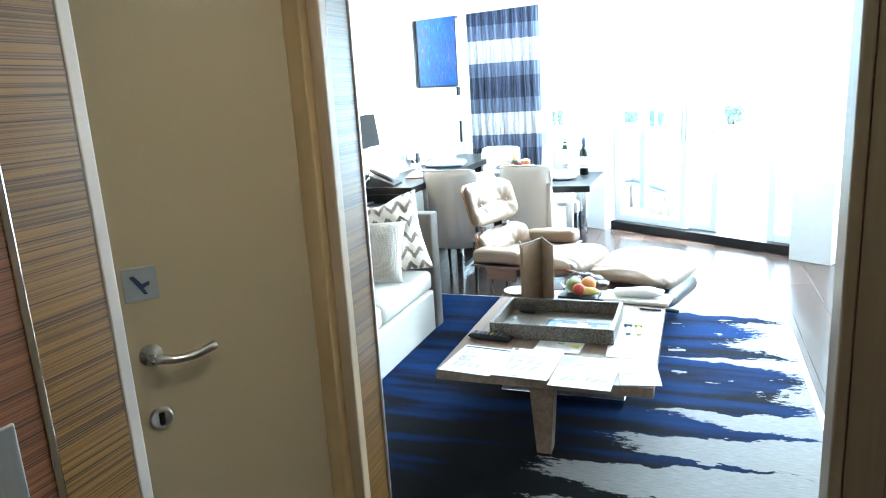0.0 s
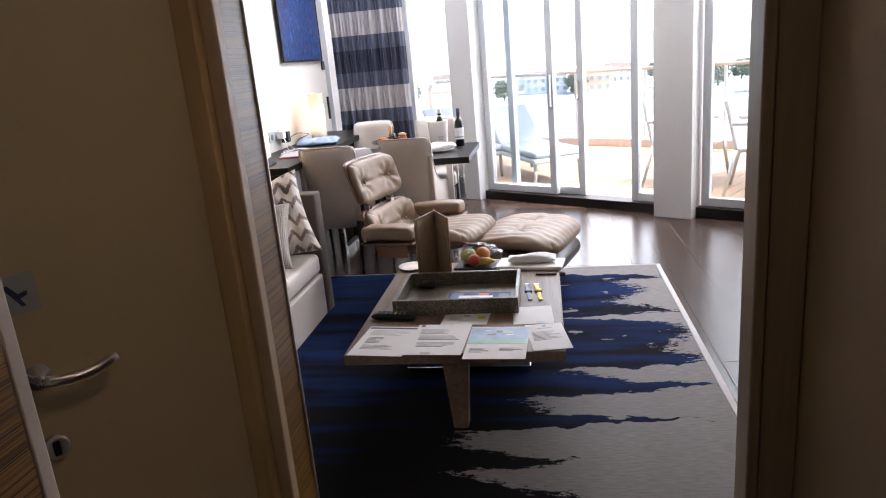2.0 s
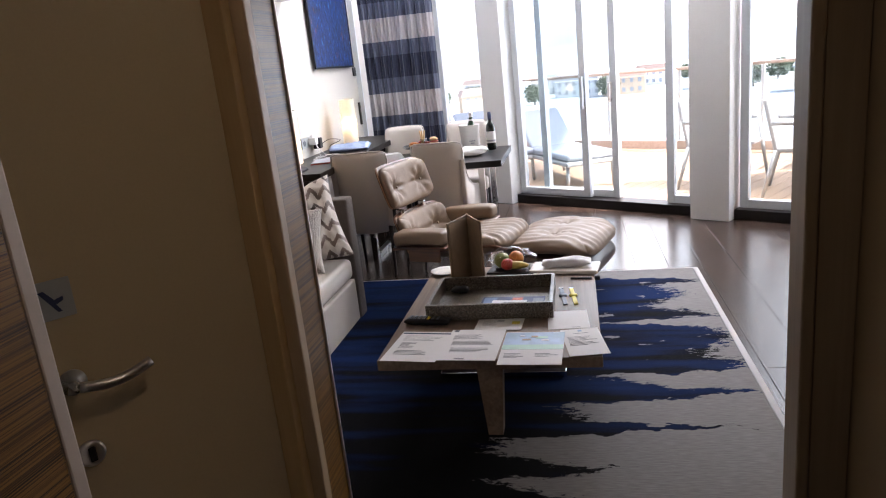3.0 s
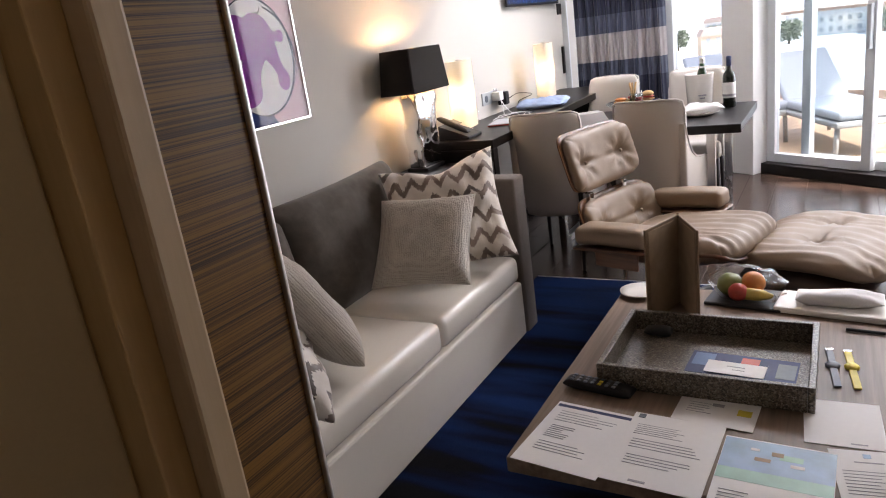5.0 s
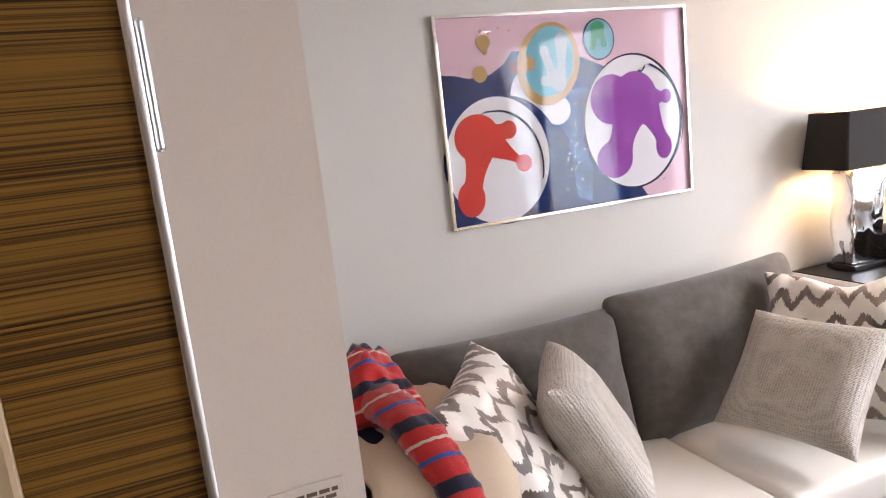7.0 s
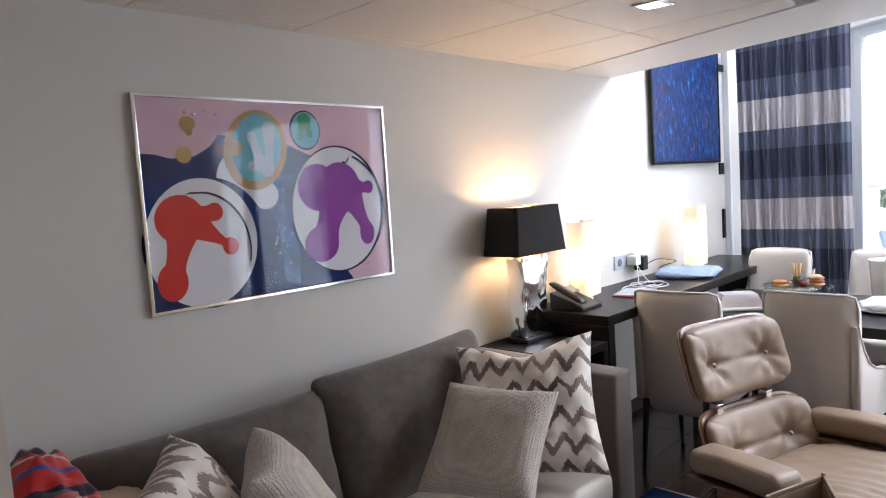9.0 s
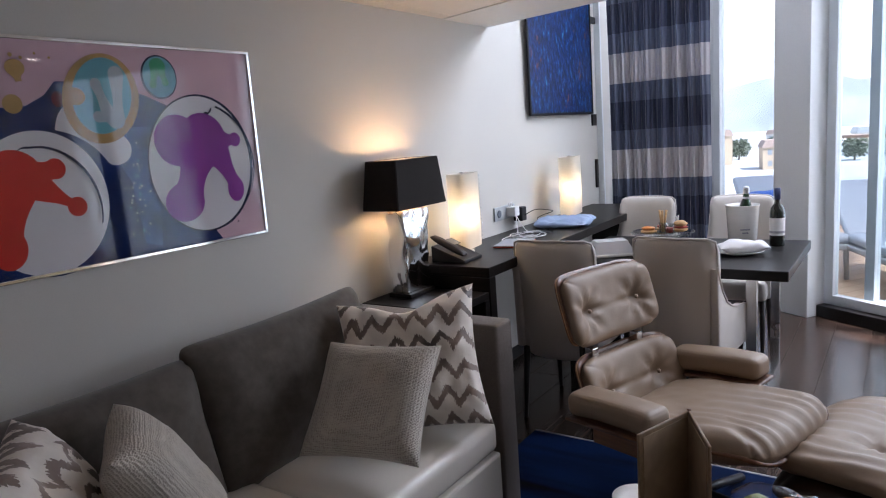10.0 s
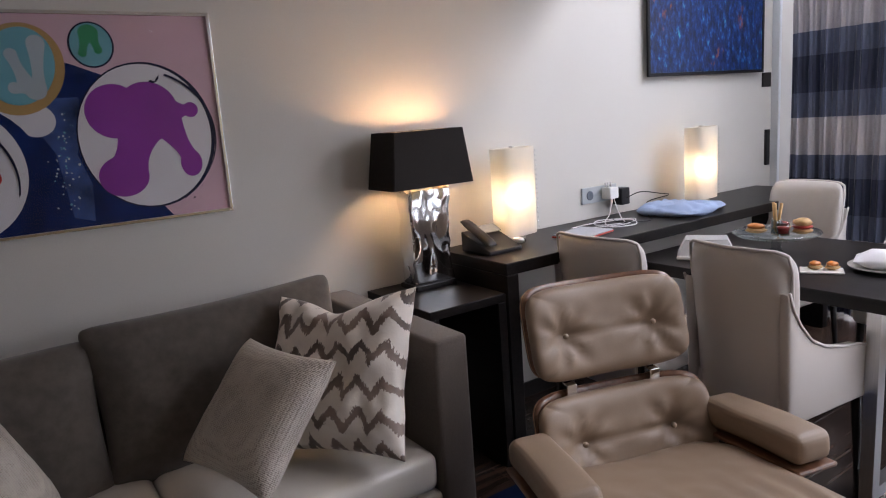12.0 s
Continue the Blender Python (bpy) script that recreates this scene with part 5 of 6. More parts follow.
# ---- clothes over the sofa's near arm ----
def leg_tube(points, widths, thick, bm, seg=18):
    """A flattened trouser leg or sleeve along a path; widths across, thick high."""
    rings = []
    pts = [Vector(p) for p in points]
    for k, (p, w) in enumerate(zip(pts, widths)):
        d = (pts[min(k + 1, len(pts) - 1)] - pts[max(k - 1, 0)]).normalized()
        side = Vector((-0.25, 0.97, 0)).normalized()
        side = (side - d * side.dot(d)).normalized()
        up = side.cross(d)
        ring = []
        for j in range(seg):
            a = 2 * math.pi * j / seg
            wob = 1 + 0.16 * noise.noise((k * 0.55, j * 0.9, w * 30)) + 0.025 * math.sin(k * 1.9 + 1.5 * math.sin(j * 0.9))
            ring.append(bm.verts.new(p + side * (w / 2 * math.cos(a) * wob) + up * (thick / 2 * math.sin(a) * wob + 0.014 * noise.noise((k * 0.8, j * 0.7, 3.0)))))
        rings.append(ring)
    for a, b in zip(rings, rings[1:]):
        for j in range(seg):
            bm.faces.new((a[j], a[(j + 1) % seg], b[(j + 1) % seg], b[j]))
    bm.faces.new(rings[0]), bm.faces.new(rings[-1])
    return bm


def along(points, n=14):
    """A smooth line through a few points."""
    pts = [Vector(p) for p in points]
    out = []
    for k in range(len(pts) - 1):
        a, b, c, d = pts[max(k - 1, 0)], pts[k], pts[k + 1], pts[min(k + 2, len(pts) - 1)]
        for i in range(n):
            t = i / n
            out.append(0.5 * ((2 * b) + (c - a) * t + (2 * a - 5 * b + 4 * c - d) * t * t + (3 * b - a - 3 * c + d) * t ** 3))
    return out + [pts[-1]]


trousers = thing("khaki_trousers", "khaki cotton trousers draped over the sofa arm", "trousers")
for pts in (((0.30, 2.45, 0.775), (0.60, 2.43, 0.80), (0.82, 2.40, 0.775), (0.90, 2.395, 0.68), (0.905, 2.425, 0.535)),
            ((0.36, 2.55, 0.78), (0.62, 2.55, 0.80), (0.82, 2.545, 0.765), (0.91, 2.55, 0.63), (0.92, 2.57, 0.485))):
    path_ = along(pts, 6)
    part("leg", leg_tube(path_, [0.215 - 0.075 * k / len(path_) for k in range(len(path_))], 0.045, bmesh.new()), M["khaki"], trousers, "", True)
sweater = thing("striped_sweater", "red knit sweater with navy, white and blue stripes on the trousers", "sweater")
path_ = along(((0.46, 2.41, 0.86), (0.62, 2.425, 0.875), (0.76, 2.45, 0.852), (0.855, 2.475, 0.785), (0.905, 2.493, 0.710)), 8)
part("sleeve", leg_tube(path_, [0.115 - 0.030 * k / len(path_) for k in range(len(path_))], 0.082, bmesh.new(), 26), M["stripes"], sweater, "", True)
part("cuff", leg_tube(along(((0.898, 2.490, 0.720), (0.918, 2.498, 0.685), (0.932, 2.504, 0.65)), 4), [0.082, 0.080, 0.078, 0.076, 0.075, 0.075, 0.076, 0.078, 0.08], 0.062, bmesh.new(), 22), M["redknit"], sweater, "red ribbed cuff", True)
part("body", pad(0.34, 0.24, 0.19, n=34, round_=2.5, bend=lambda p: Vector((0.45 + p.x, 2.43 + p.y * 0.75, 0.845 + p.z)), wrinkle=0.09, seed=13.0), M["stripes"], sweater, "", True)
part("collar", pad(0.16, 0.07, 0.05, n=12, round_=2.5, bend=lambda p: Vector((0.62 + p.x, 2.38 + p.y, 0.80 + p.z - 0.3 * p.x)), wrinkle=0.02, seed=15.0), M["navycloth"], sweater, "navy collar", True)

# ---- things on the coffee table ----
TOP = 0.361


def sheet(name, x, y, turn, w, h, label, bars, z=TOP, mat="paper", category="paper", group="papers on the coffee table"):
    ob = thing(name, label, category, pose(x, y, z, 0, 0, turn), group)
    part("page", box(-w / 2, w / 2, -h / 2, h / 2, 0, 0.0012), M[mat], ob)
    for k, (bx, by, bw, bh, col) in enumerate(bars):
        part("print_bar", box(bx - bw / 2, bx + bw / 2, by - bh / 2, by + bh / 2, 0.0011, 0.0015 + 0.00012 * min(k, 7)), M[col], ob)
    return ob


def text_bars(n, top, w, left=0.0, step=0.011, seed=1):
    r = random.Random(seed)
    out = []
    for k in range(n):
        ww = w * (0.55 + 0.45 * r.random())
        out.append((left - w / 2 + ww / 2, top - k * step, ww, 0.0017, "ink"))
    return out


sheet("letter", 1.545, 2.925, -6, 0.235, 0.300, "white printed letter with a navy header bar", [(0, 0.132, 0.225, 0.013, "navyink")] + text_bars(5, 0.105, 0.18, 0, 0.012) + text_bars(7, 0.03, 0.07, -0.05, 0.009, 2) + text_bars(4, -0.05, 0.17, 0, 0.012, 3))
sheet("letter", 1.775, 2.925, -3, 0.235, 0.310, "white printed letter with a small round mark", text_bars(6, 0.10, 0.17, -0.01, 0.009, 4) + text_bars(4, 0.03, 0.18, 0.0, 0.012, 5) + text_bars(4, -0.04, 0.17, 0.0, 0.012, 6) + [(-0.095, 0.14, 0.018, 0.018, "greyrub")] + [(-0.03, -0.14, 0.04, 0.007, "ink")], TOP + 0.002)
sheet("brochure", 2.022, 2.875, -2, 0.245, 0.315, "glossy brochure with a blue and green picture", [(0, 0.09, 0.243, 0.125, "seablue"), (0, 0.005, 0.243, 0.045, "seagreen"), (0.03, 0.10, 0.05, 0.022, "seagreen"), (-0.03, 0.078, 0.035, 0.014, "menu_page"), (0.045, 0.072, 0.03, 0.012, "paper"), (0.0, 0.108, 0.026, 0.016, "menu_page"), (-0.05, 0.115, 0.02, 0.01, "paper")] + text_bars(4, -0.06, 0.09, -0.06, 0.012, 7) + text_bars(3, -0.06, 0.09, 0.06, 0.012, 8), TOP + 0.004, category="brochure")
sheet("letter", 2.225, 2.930, 9, 0.155, 0.265, "white printed note at the table's edge", [(0.0, 0.11, 0.016, 0.016, "seablue"), (0, 0.085, 0.06, 0.004, "ink")] + text_bars(8, 0.05, 0.12, 0, 0.012, 9), TOP + 0.002)
sheet("letter", 2.160, 3.175, 3, 0.175, 0.210, "white sheet of paper partly under other papers", [(0.03, -0.09, 0.035, 0.005, "ink")], TOP)
sheet("ticket", 1.865, 3.145, -4, 0.205, 0.140, "printed ticket with a yellow corner", [(0.07, 0.01, 0.035, 0.03, "yellow"), (0.0, 0.03, 0.03, 0.015, "ink")] + text_bars(5, 0.03, 0.07, -0.04, 0.012, 10), TOP + 0.002, category="ticket")

remote = thing("remote_control", "black television remote control with coloured keys", "remote", pose(1.535, 3.175, TOP, 0, 0, -8))
part("body", pad(0.215, 0.052, 0.030, n=16, round_=7, bend=lambda p: p + Vector((0, 0, 0.0155))), M["black_plastic"], remote, "", True)
for i in range(7):
    for j in range(3):
        part("key", box(-0.085 + 0.022 * i, -0.074 + 0.022 * i, -0.019 + 0.014 * j, -0.010 + 0.014 * j, 0.028, 0.033, 0.001), M["yellow"] if i == 4 and j < 2 else M["greyrub"], remote)

tray = thing("speckled_tray", "deep speckled grey-brown stone-look tray on the coffee table", "tray")
part("bottom", box(1.535, 2.085, 3.215, 3.605, TOP, TOP + 0.008), M["granite"], tray)
for x0, x1, y0, y1 in ((1.522, 1.540, 3.20, 3.62), (2.080, 2.098, 3.20, 3.62), (1.5405, 2.0795, 3.20, 3.218), (1.5405, 2.0795, 3.602, 3.62)):
    part("side", box(x0, x1, y0, y1, TOP, TOP + 0.075, 0.003), M["granite"], tray)
booklet = sheet("booklet", 1.90, 3.40, -3, 0.30, 0.14, "dark folded leaflet with blue and red pictures in the tray", [(-0.11, 0.02, 0.06, 0.08, "bluecloth"), (0.02, 0.035, 0.05, 0.04, "red"), (0.12, 0.0, 0.05, 0.09, "greyrub")], TOP + 0.009, "navyink", "booklet", "")
sheet("card", 1.885, 3.375, -4, 0.165, 0.075, "white card with grey handwriting in the tray", [(0.0, 0.01, 0.05, 0.004, "ink"), (0.01, -0.008, 0.035, 0.003, "ink")], TOP + 0.013, "paper", "card", "")
case = thing("glasses_case", "small black object in the tray", "case", Matrix.Translation((1.625, 3.565, TOP + 0.008)))
part("body", pad(0.09, 0.045, 0.035, n=12, round_=3, bend=lambda p: p + Vector((0, 0, 0.017)), wrinkle=0.004), M["black_plastic"], case, "", True)

menu = thing("menu_folder", "brown leather menu folder standing open like a book", "menu", pose(1.640, 3.87, TOP, 0, 0, 0))
for turn, side_ in ((250, 1), (297, -1)):
    leaf = part("cover", box(0.002, 0.215, -0.004, 0.004, 0.0, 0.345, 0.003, m=pose(0, 0, 0, 0, 0, turn)), M["menu"], menu, "worn tan leather cover")
    lo_, hi_ = (0.0045, 0.006) if side_ > 0 else (-0.006, -0.0045)
    part("page", box(0.012, 0.20, lo_, hi_, 0.012, 0.333, m=pose(0, 0, 0, 0, 0, turn)), M["menu_page"], leaf, "tan printed page")
part("spine", rod((0, 0, 0), (0, 0, 0.348), 0.006), M["walnut"], menu, "", True)

saucer = thing("saucer", "small white porcelain saucer on the coffee table", "plate", Matrix.Translation((1.475, 3.935, TOP)))
part("dish", lathe([(0.0, 0.0), (0.042, 0.0), (0.048, 0.004), (0.078, 0.014), (0.078, 0.017), (0.046, 0.008), (0.0, 0.006)]), M["porcelain"], saucer, "", True)


def watch(x, y, turn, mat, label):
    ob = thing("wristwatch", label, "watch", pose(x, y, TOP, 0, 0, turn), "two wristwatches")
    part("strap", box(-0.010, 0.010, -0.125, -0.018, 0.001, 0.006, 0.002), M[mat], ob)
    part("strap", box(-0.010, 0.010, 0.018, 0.10, 0.001, 0.006, 0.002), M[mat], ob)
    part("case", lathe([(0.0, 0.0), (0.019, 0.0), (0.020, 0.006), (0.015, 0.011), (0.0, 0.011)], seg=18), M[mat], ob, "", True)
    part("buckle", box(-0.012, 0.012, 0.094, 0.106, 0.002, 0.007, 0.001), M["steel"], ob)


watch(2.135, 3.48, 6, "greyrub", "grey rubber wristwatch lying on the table")
watch(2.183, 3.48, 6, "yellow", "yellow rubber wristwatch lying on the table")


def lump(cx, cy, cz, rx, ry, rz, mat, parent, name, label="", wrinkle=0.0, seed=0.0):
    one = bmesh.new()
    bmesh.ops.create_uvsphere(one, u_segments=18, v_segments=12, radius=1)
    for v in one.verts:
        k = 1 + wrinkle * noise.noise(v.co * 2.2 + Vector((seed, seed, 0)))
        v.co = Vector((cx + v.co.x * rx * k, cy + v.co.y * ry * k, cz + v.co.z * rz * k))
    return part(name, one, mat, parent, label, True)


dish = thing("fruit_tray", "square dark tray of fruit wrapped in clear film", "fruit tray", pose(1.86, 3.94, TOP, 0, 0, -8))
part("tray", box(-0.13, 0.13, -0.09, 0.09, 0.0, 0.012, 0.005), M["black_plastic"], dish)
lump(-0.06, 0.0, 0.055, 0.045, 0.042, 0.042, M["pear"], dish, "pear", "green pear", 0.1)
lump(0.015, 0.02, 0.06, 0.042, 0.042, 0.042, M["orange"], dish, "orange", "orange")
lump(0.02, -0.04, 0.04, 0.075, 0.020, 0.022, M["banana"], dish, "banana", "yellow banana", 0.1)
lump(-0.02, -0.045, 0.045, 0.035, 0.033, 0.033, M["apple"], dish, "apple", "red apple")
w_ = lump(0.0, 0.0, 0.06, 0.125, 0.085, 0.062, M["film"], dish, "film", "clear crinkled wrapping film", 0.35, 3.0)
platter = thing("napkin_tray", "long white tray with a folded white napkin", "tray", pose(2.13, 3.90, TOP, 0, 0, -8))
part("tray", box(-0.17, 0.19, -0.085, 0.085, 0.0, 0.022, 0.007), M["porcelain"], platter)
nap = thing("napkin", "crumpled white cloth napkin", "napkin", pose(2.15, 3.905, TOP + 0.024, 0, 0, -2))
part("cloth", pad(0.26, 0.10, 0.05, n=22, round_=2.5, bend=lambda p: p + Vector((0, 0, 0.02)), wrinkle=0.025, seed=21.0), M["linen"], nap, "", True)
pen = thing("pen", "dark pen on the edge of the coffee table", "pen")
part("barrel", rod((2.17, 3.735, TOP + 0.005), (2.275, 3.725, TOP + 0.005), 0.005), M["black_plastic"], pen, "", True)

# ---- things on the desk ledge ----
LEDGE = 0.851
phone = thing("desk_phone", "black desk telephone with small screen on the ledge", "telephone", pose(0.22, 4.94, LEDGE, 0, 0, 92))
part("body", prism([(-0.09, 0.0), (0.10, 0.0), (0.10, 0.015), (-0.09, 0.085)], 0.18, None, Matrix(((0, 0, 1, -0.09), (-1, 0, 0, 0), (0, 1, 0, 0), (0, 0, 0, 1))), 0.004), M["black_plastic"], phone)
part("handset", pad(0.045, 0.20, 0.035, n=14, round_=4, bend=lambda p: Vector((-0.065 + p.x, p.y * 0.95, 0.085 + p.z - 0.44 * -p.y)), wrinkle=0.0), M["black_plastic"], phone, "", True)
part("screen", box(-0.02, 0.075, 0.015, 0.075, 0.0, 0.003, m=Matrix.Translation((0, 0, 0.068)) @ pose(0, 0, 0, 24, 0, 0)), M["screen"], phone, "grey display")
tablet = thing("tablet", "tablet in a red case on the desk ledge", "tablet", pose(0.30, 5.42, LEDGE, 0, 0, 12))
part("case", box(-0.09, 0.09, -0.125, 0.125, 0.0, 0.007, 0.003), M["red"], tablet, "red case")
part("cover", box(-0.088, 0.088, -0.122, 0.122, 0.0072, 0.013, 0.003), M["greycover"], tablet, "grey cover")
socket = thing("wall_socket", "grey double wall socket with plugged adapters", "socket")
part("plate", box(0.0, 0.010, 5.72, 5.98, 0.93, 1.015, 0.003), M["grey_alu"], socket)
part("outlet", lathe([(0.0, 0), (0.024, 0), (0.024, 0.003), (0.019, 0.003), (0.0, -0.002)], seg=20, m=pose(0.0105, 5.775, 0.972, 0, 90, 0)), M["greyrub"], socket, "", True)
adapter = thing("plug_adapter", "white travel plug adapter in the socket", "adapter")
part("body", box(0.011, 0.075, 5.86, 5.925, 0.945, 1.005, 0.006), M["white"], adapter)
for k in range(3):
    part("pin", rod((0.03, 5.873 + 0.02 * k, 1.005), (0.03, 5.873 + 0.02 * k, 1.03), 0.005), M["steel"], adapter, "", True)
charger = thing("charger", "black square charger plug", "charger")
part("body", box(0.02, 0.085, 5.935, 6.00, 0.905, 0.995, 0.006), M["black_plastic"], charger)


def cable(points, mat, label, r=0.0028):
    ob = thing("cable", label, "cable", None, "cables on the desk ledge")
    part("cord", tube(along(points, 8), r, seg=6), M[mat], ob, "", True)


cable(((0.06, 5.90, 0.95), (0.10, 5.88, 0.90), (0.16, 5.84, 0.862), (0.26, 5.74, 0.856), (0.20, 5.62, 0.856), (0.12, 5.72, 0.858), (0.24, 5.85, 0.86), (0.30, 5.70, 0.858), (0.22, 5.52, 0.857)), "linen", "white charging cable curled on the ledge")
cable(((0.085, 5.97, 0.94), (0.14, 6.02, 0.97), (0.20, 6.10, 0.955), (0.16, 6.22, 0.93), (0.10, 6.12, 0.90), (0.20, 6.0, 0.857), (0.33, 5.86, 0.856), (0.26, 5.72, 0.862), (0.14, 5.80, 0.858)), "black_plastic", "thin black cable looping on the ledge")
cable(((0.07, 5.88, 0.95), (0.12, 5.80, 0.88), (0.18, 5.70, 0.857), (0.30, 5.62, 0.857), (0.34, 5.74, 0.857), (0.24, 5.80, 0.864), (0.15, 5.62, 0.857), (0.20, 5.45, 0.866)), "linen", "white cable on the ledge")
shirt = thing("folded_shirt", "folded light blue shirt on the desk ledge", "shirt", pose(0.27, 6.18, LEDGE, 0, 0, 8))
part("cloth", pad(0.34, 0.40, 0.05, n=40, round_=6, bend=lambda p: p + Vector((0, 0, 0.021)), corner=7, wrinkle=0.036, seed=31.0), M["shirtblue"], shirt, "", True)
cord2 = thing("desk_cable", "thin black cable hanging under the desk", "cable")
part("cord", tube(along(((0.06, 5.05, 0.80), (0.05, 5.12, 0.66), (0.04, 5.03, 0.50), (0.04, 5.06, 0.34))), 0.003, seg=6), M["black_plastic"], cord2, "", True)

# ---- things on the dining table ----
DT = 0.751
bottle = thing("wine_bottle", "dark wine bottle with white label on the dining table", "bottle", Matrix.Translation((1.525, 6.165, DT)))
part("glass", lathe([(0.0, 0.0), (0.036, 0.0), (0.0385, 0.006), (0.0385, 0.185), (0.033, 0.21), (0.017, 0.232), (0.0145, 0.24), (0.0145, 0.315), (0.0, 0.316)]), M["bottle"], bottle, "", True)
part("capsule", lathe([(0.0152, 0.255), (0.0156, 0.315), (0.0, 0.318)]), M["navyink"], bottle, "", True)
part("label", lathe([(0.0388, 0.06), (0.0391, 0.061), (0.0391, 0.155), (0.0388, 0.156)]), M["paper"], bottle, "white paper label", True)
part("label_band", lathe([(0.0392, 0.072), (0.0394, 0.073), (0.0394, 0.084), (0.0392, 0.085)]), M["ink"], bottle, "", True)
bucket = thing("ice_bucket", "white ice bucket with grey print on the dining table", "ice bucket", Matrix.Translation((1.340, 6.210, DT)))
part("pail", lathe([(0.0, 0.0), (0.070, 0.0), (0.074, 0.005), (0.088, 0.215), (0.092, 0.222), (0.086, 0.222), (0.070, 0.012), (0.0, 0.010)]), M["porcelain"], bucket, "", True)
for k, (zz, w) in enumerate(((0.085, 0.05), (0.066, 0.032))):
    part("print_bar", box(-w / 2, w / 2, -0.0012, 0.0012, zz, zz + 0.008, m=pose(0.028, -0.0755 - 0.0, 0, 0, 0, 20)), M["ink"], bucket)
champ = thing("champagne_bottle", "green champagne bottle standing in the ice bucket", "bottle", pose(1.345, 6.225, DT + 0.012, 4, 3, 0))
part("glass", lathe([(0.0, 0.0), (0.040, 0.0), (0.042, 0.15), (0.036, 0.19), (0.018, 0.245), (0.0145, 0.29), (0.0, 0.291)]), M["champagne"], champ, "", True)
part("foil", lathe([(0.0185, 0.245), (0.0155, 0.27), (0.0165, 0.298), (0.014, 0.312), (0.0, 0.316)]), M["steel"], champ, "silver foil", True)

stand = thing("cake_stand", "clear glass cake stand with small appetisers", "cake stand", Matrix.Translation((1.010, 5.800, DT)))
part("foot", lathe([(0.0, 0.0), (0.065, 0.0), (0.062, 0.008), (0.028, 0.03), (0.018, 0.07), (0.024, 0.105), (0.0, 0.106)]), M["clearglass2"], stand, "", True)
part("plate", lathe([(0.0, 0.106), (0.15, 0.110), (0.168, 0.122), (0.166, 0.126), (0.148, 0.116), (0.0, 0.113)], seg=40), M["clearglass2"], stand, "clear glass plate", True)


def snack(name, label, x, y, z, items, category="food", group="appetisers"):
    ob = thing(name, label, category, Matrix.Translation((x, y, z)), group)
    for k, (cx, cy, cz, rx, ry, rz, mat, nm) in enumerate(items):
        lump(cx, cy, cz, rx, ry, rz, M[mat], ob, nm, "", 0.25, k * 3.1)
    return ob


PL = DT + 0.119
snack("canape", "salmon canape on the glass stand", 0.945, 5.760, PL, [(0, 0, 0.012, 0.042, 0.03, 0.012, "bread", "bread"), (0, 0, 0.028, 0.036, 0.026, 0.012, "orange", "topping")])
snack("mini_burger", "small burger on the glass stand", 1.095, 5.840, PL, [(0, 0, 0.012, 0.036, 0.034, 0.012, "bread", "bun"), (0, 0, 0.028, 0.037, 0.035, 0.008, "apple", "filling"), (0, 0, 0.046, 0.034, 0.032, 0.018, "bread", "bun")])
snack("canape", "tomato canape on the glass stand", 0.990, 5.870, PL, [(0, 0, 0.012, 0.035, 0.03, 0.012, "bread", "bread"), (0, 0, 0.026, 0.03, 0.026, 0.012, "apple", "topping")])
cup = thing("dip_glass", "small glass of red dip on the stand", "glass", Matrix.Translation((1.055, 5.770, PL)))
part("glass", lathe([(0.0, 0.0), (0.022, 0.0), (0.028, 0.055), (0.026, 0.055), (0.020, 0.006), (0.0, 0.006)], seg=20), M["clearglass2"], cup, "", True)
part("dip", lathe([(0.0, 0.008), (0.019, 0.008), (0.0225, 0.034), (0.0, 0.035)], seg=18), M["apple"], cup, "red dip", True)
cup2 = thing("breadstick_glass", "small glass holding breadsticks on the stand", "glass", Matrix.Translation((1.015, 5.790, PL)))
part("glass", lathe([(0.0, 0.0), (0.020, 0.0), (0.023, 0.06), (0.021, 0.06), (0.018, 0.006), (0.0, 0.006)], seg=20), M["clearglass2"], cup2, "", True)
for dx, dy in ((0.012, 0.0), (-0.012, 0.006), (0.002, -0.012)):
    part("breadstick", rod((dx * 0.2, dy * 0.2, 0.008), (dx * 1.7, dy * 1.7, 0.125), 0.006), M["bread"], cup2, "", True)

box_ = thing("food_box", "clear plastic takeaway box with red fruit on the table", "food box", pose(0.740, 5.720, DT, 0, 0, 35))
part("tray", box(-0.12, 0.12, -0.085, 0.085, 0.0, 0.018, 0.006), M["porcelain"], box_)
bm = bmesh.new()
lo = [bm.verts.new((x, y, 0.019)) for x, y in ((-0.115, -0.08), (0.115, -0.08), (0.115, 0.08), (-0.115, 0.08))]
hi = [bm.verts.new((x, y, 0.085)) for x, y in ((-0.085, -0.055), (0.085, -0.055), (0.085, 0.055), (-0.085, 0.055))]
for k in range(4):
    bm.faces.new((lo[k], lo[(k + 1) % 4], hi[(k + 1) % 4], hi[k]))
bm.faces.new(hi)
part("lid", bm, M["milky"], box_, "cloudy clear lid")
for k in range(6):
    lump(-0.06 + 0.028 * k, 0.02 * ((k % 3) - 1), 0.032, 0.02, 0.018, 0.013, M["apple"], box_, "fruit_piece", "red fruit", 0.2, k)
plate = thing("dinner_plate", "white plate with a folded napkin on the table", "plate", Matrix.Translation((1.380, 5.900, DT)))
part("dish", lathe([(0.0, 0.0), (0.075, 0.0), (0.085, 0.006), (0.125, 0.016), (0.125, 0.020), (0.082, 0.010), (0.0, 0.007)], seg=36), M["porcelain"], plate, "", True)
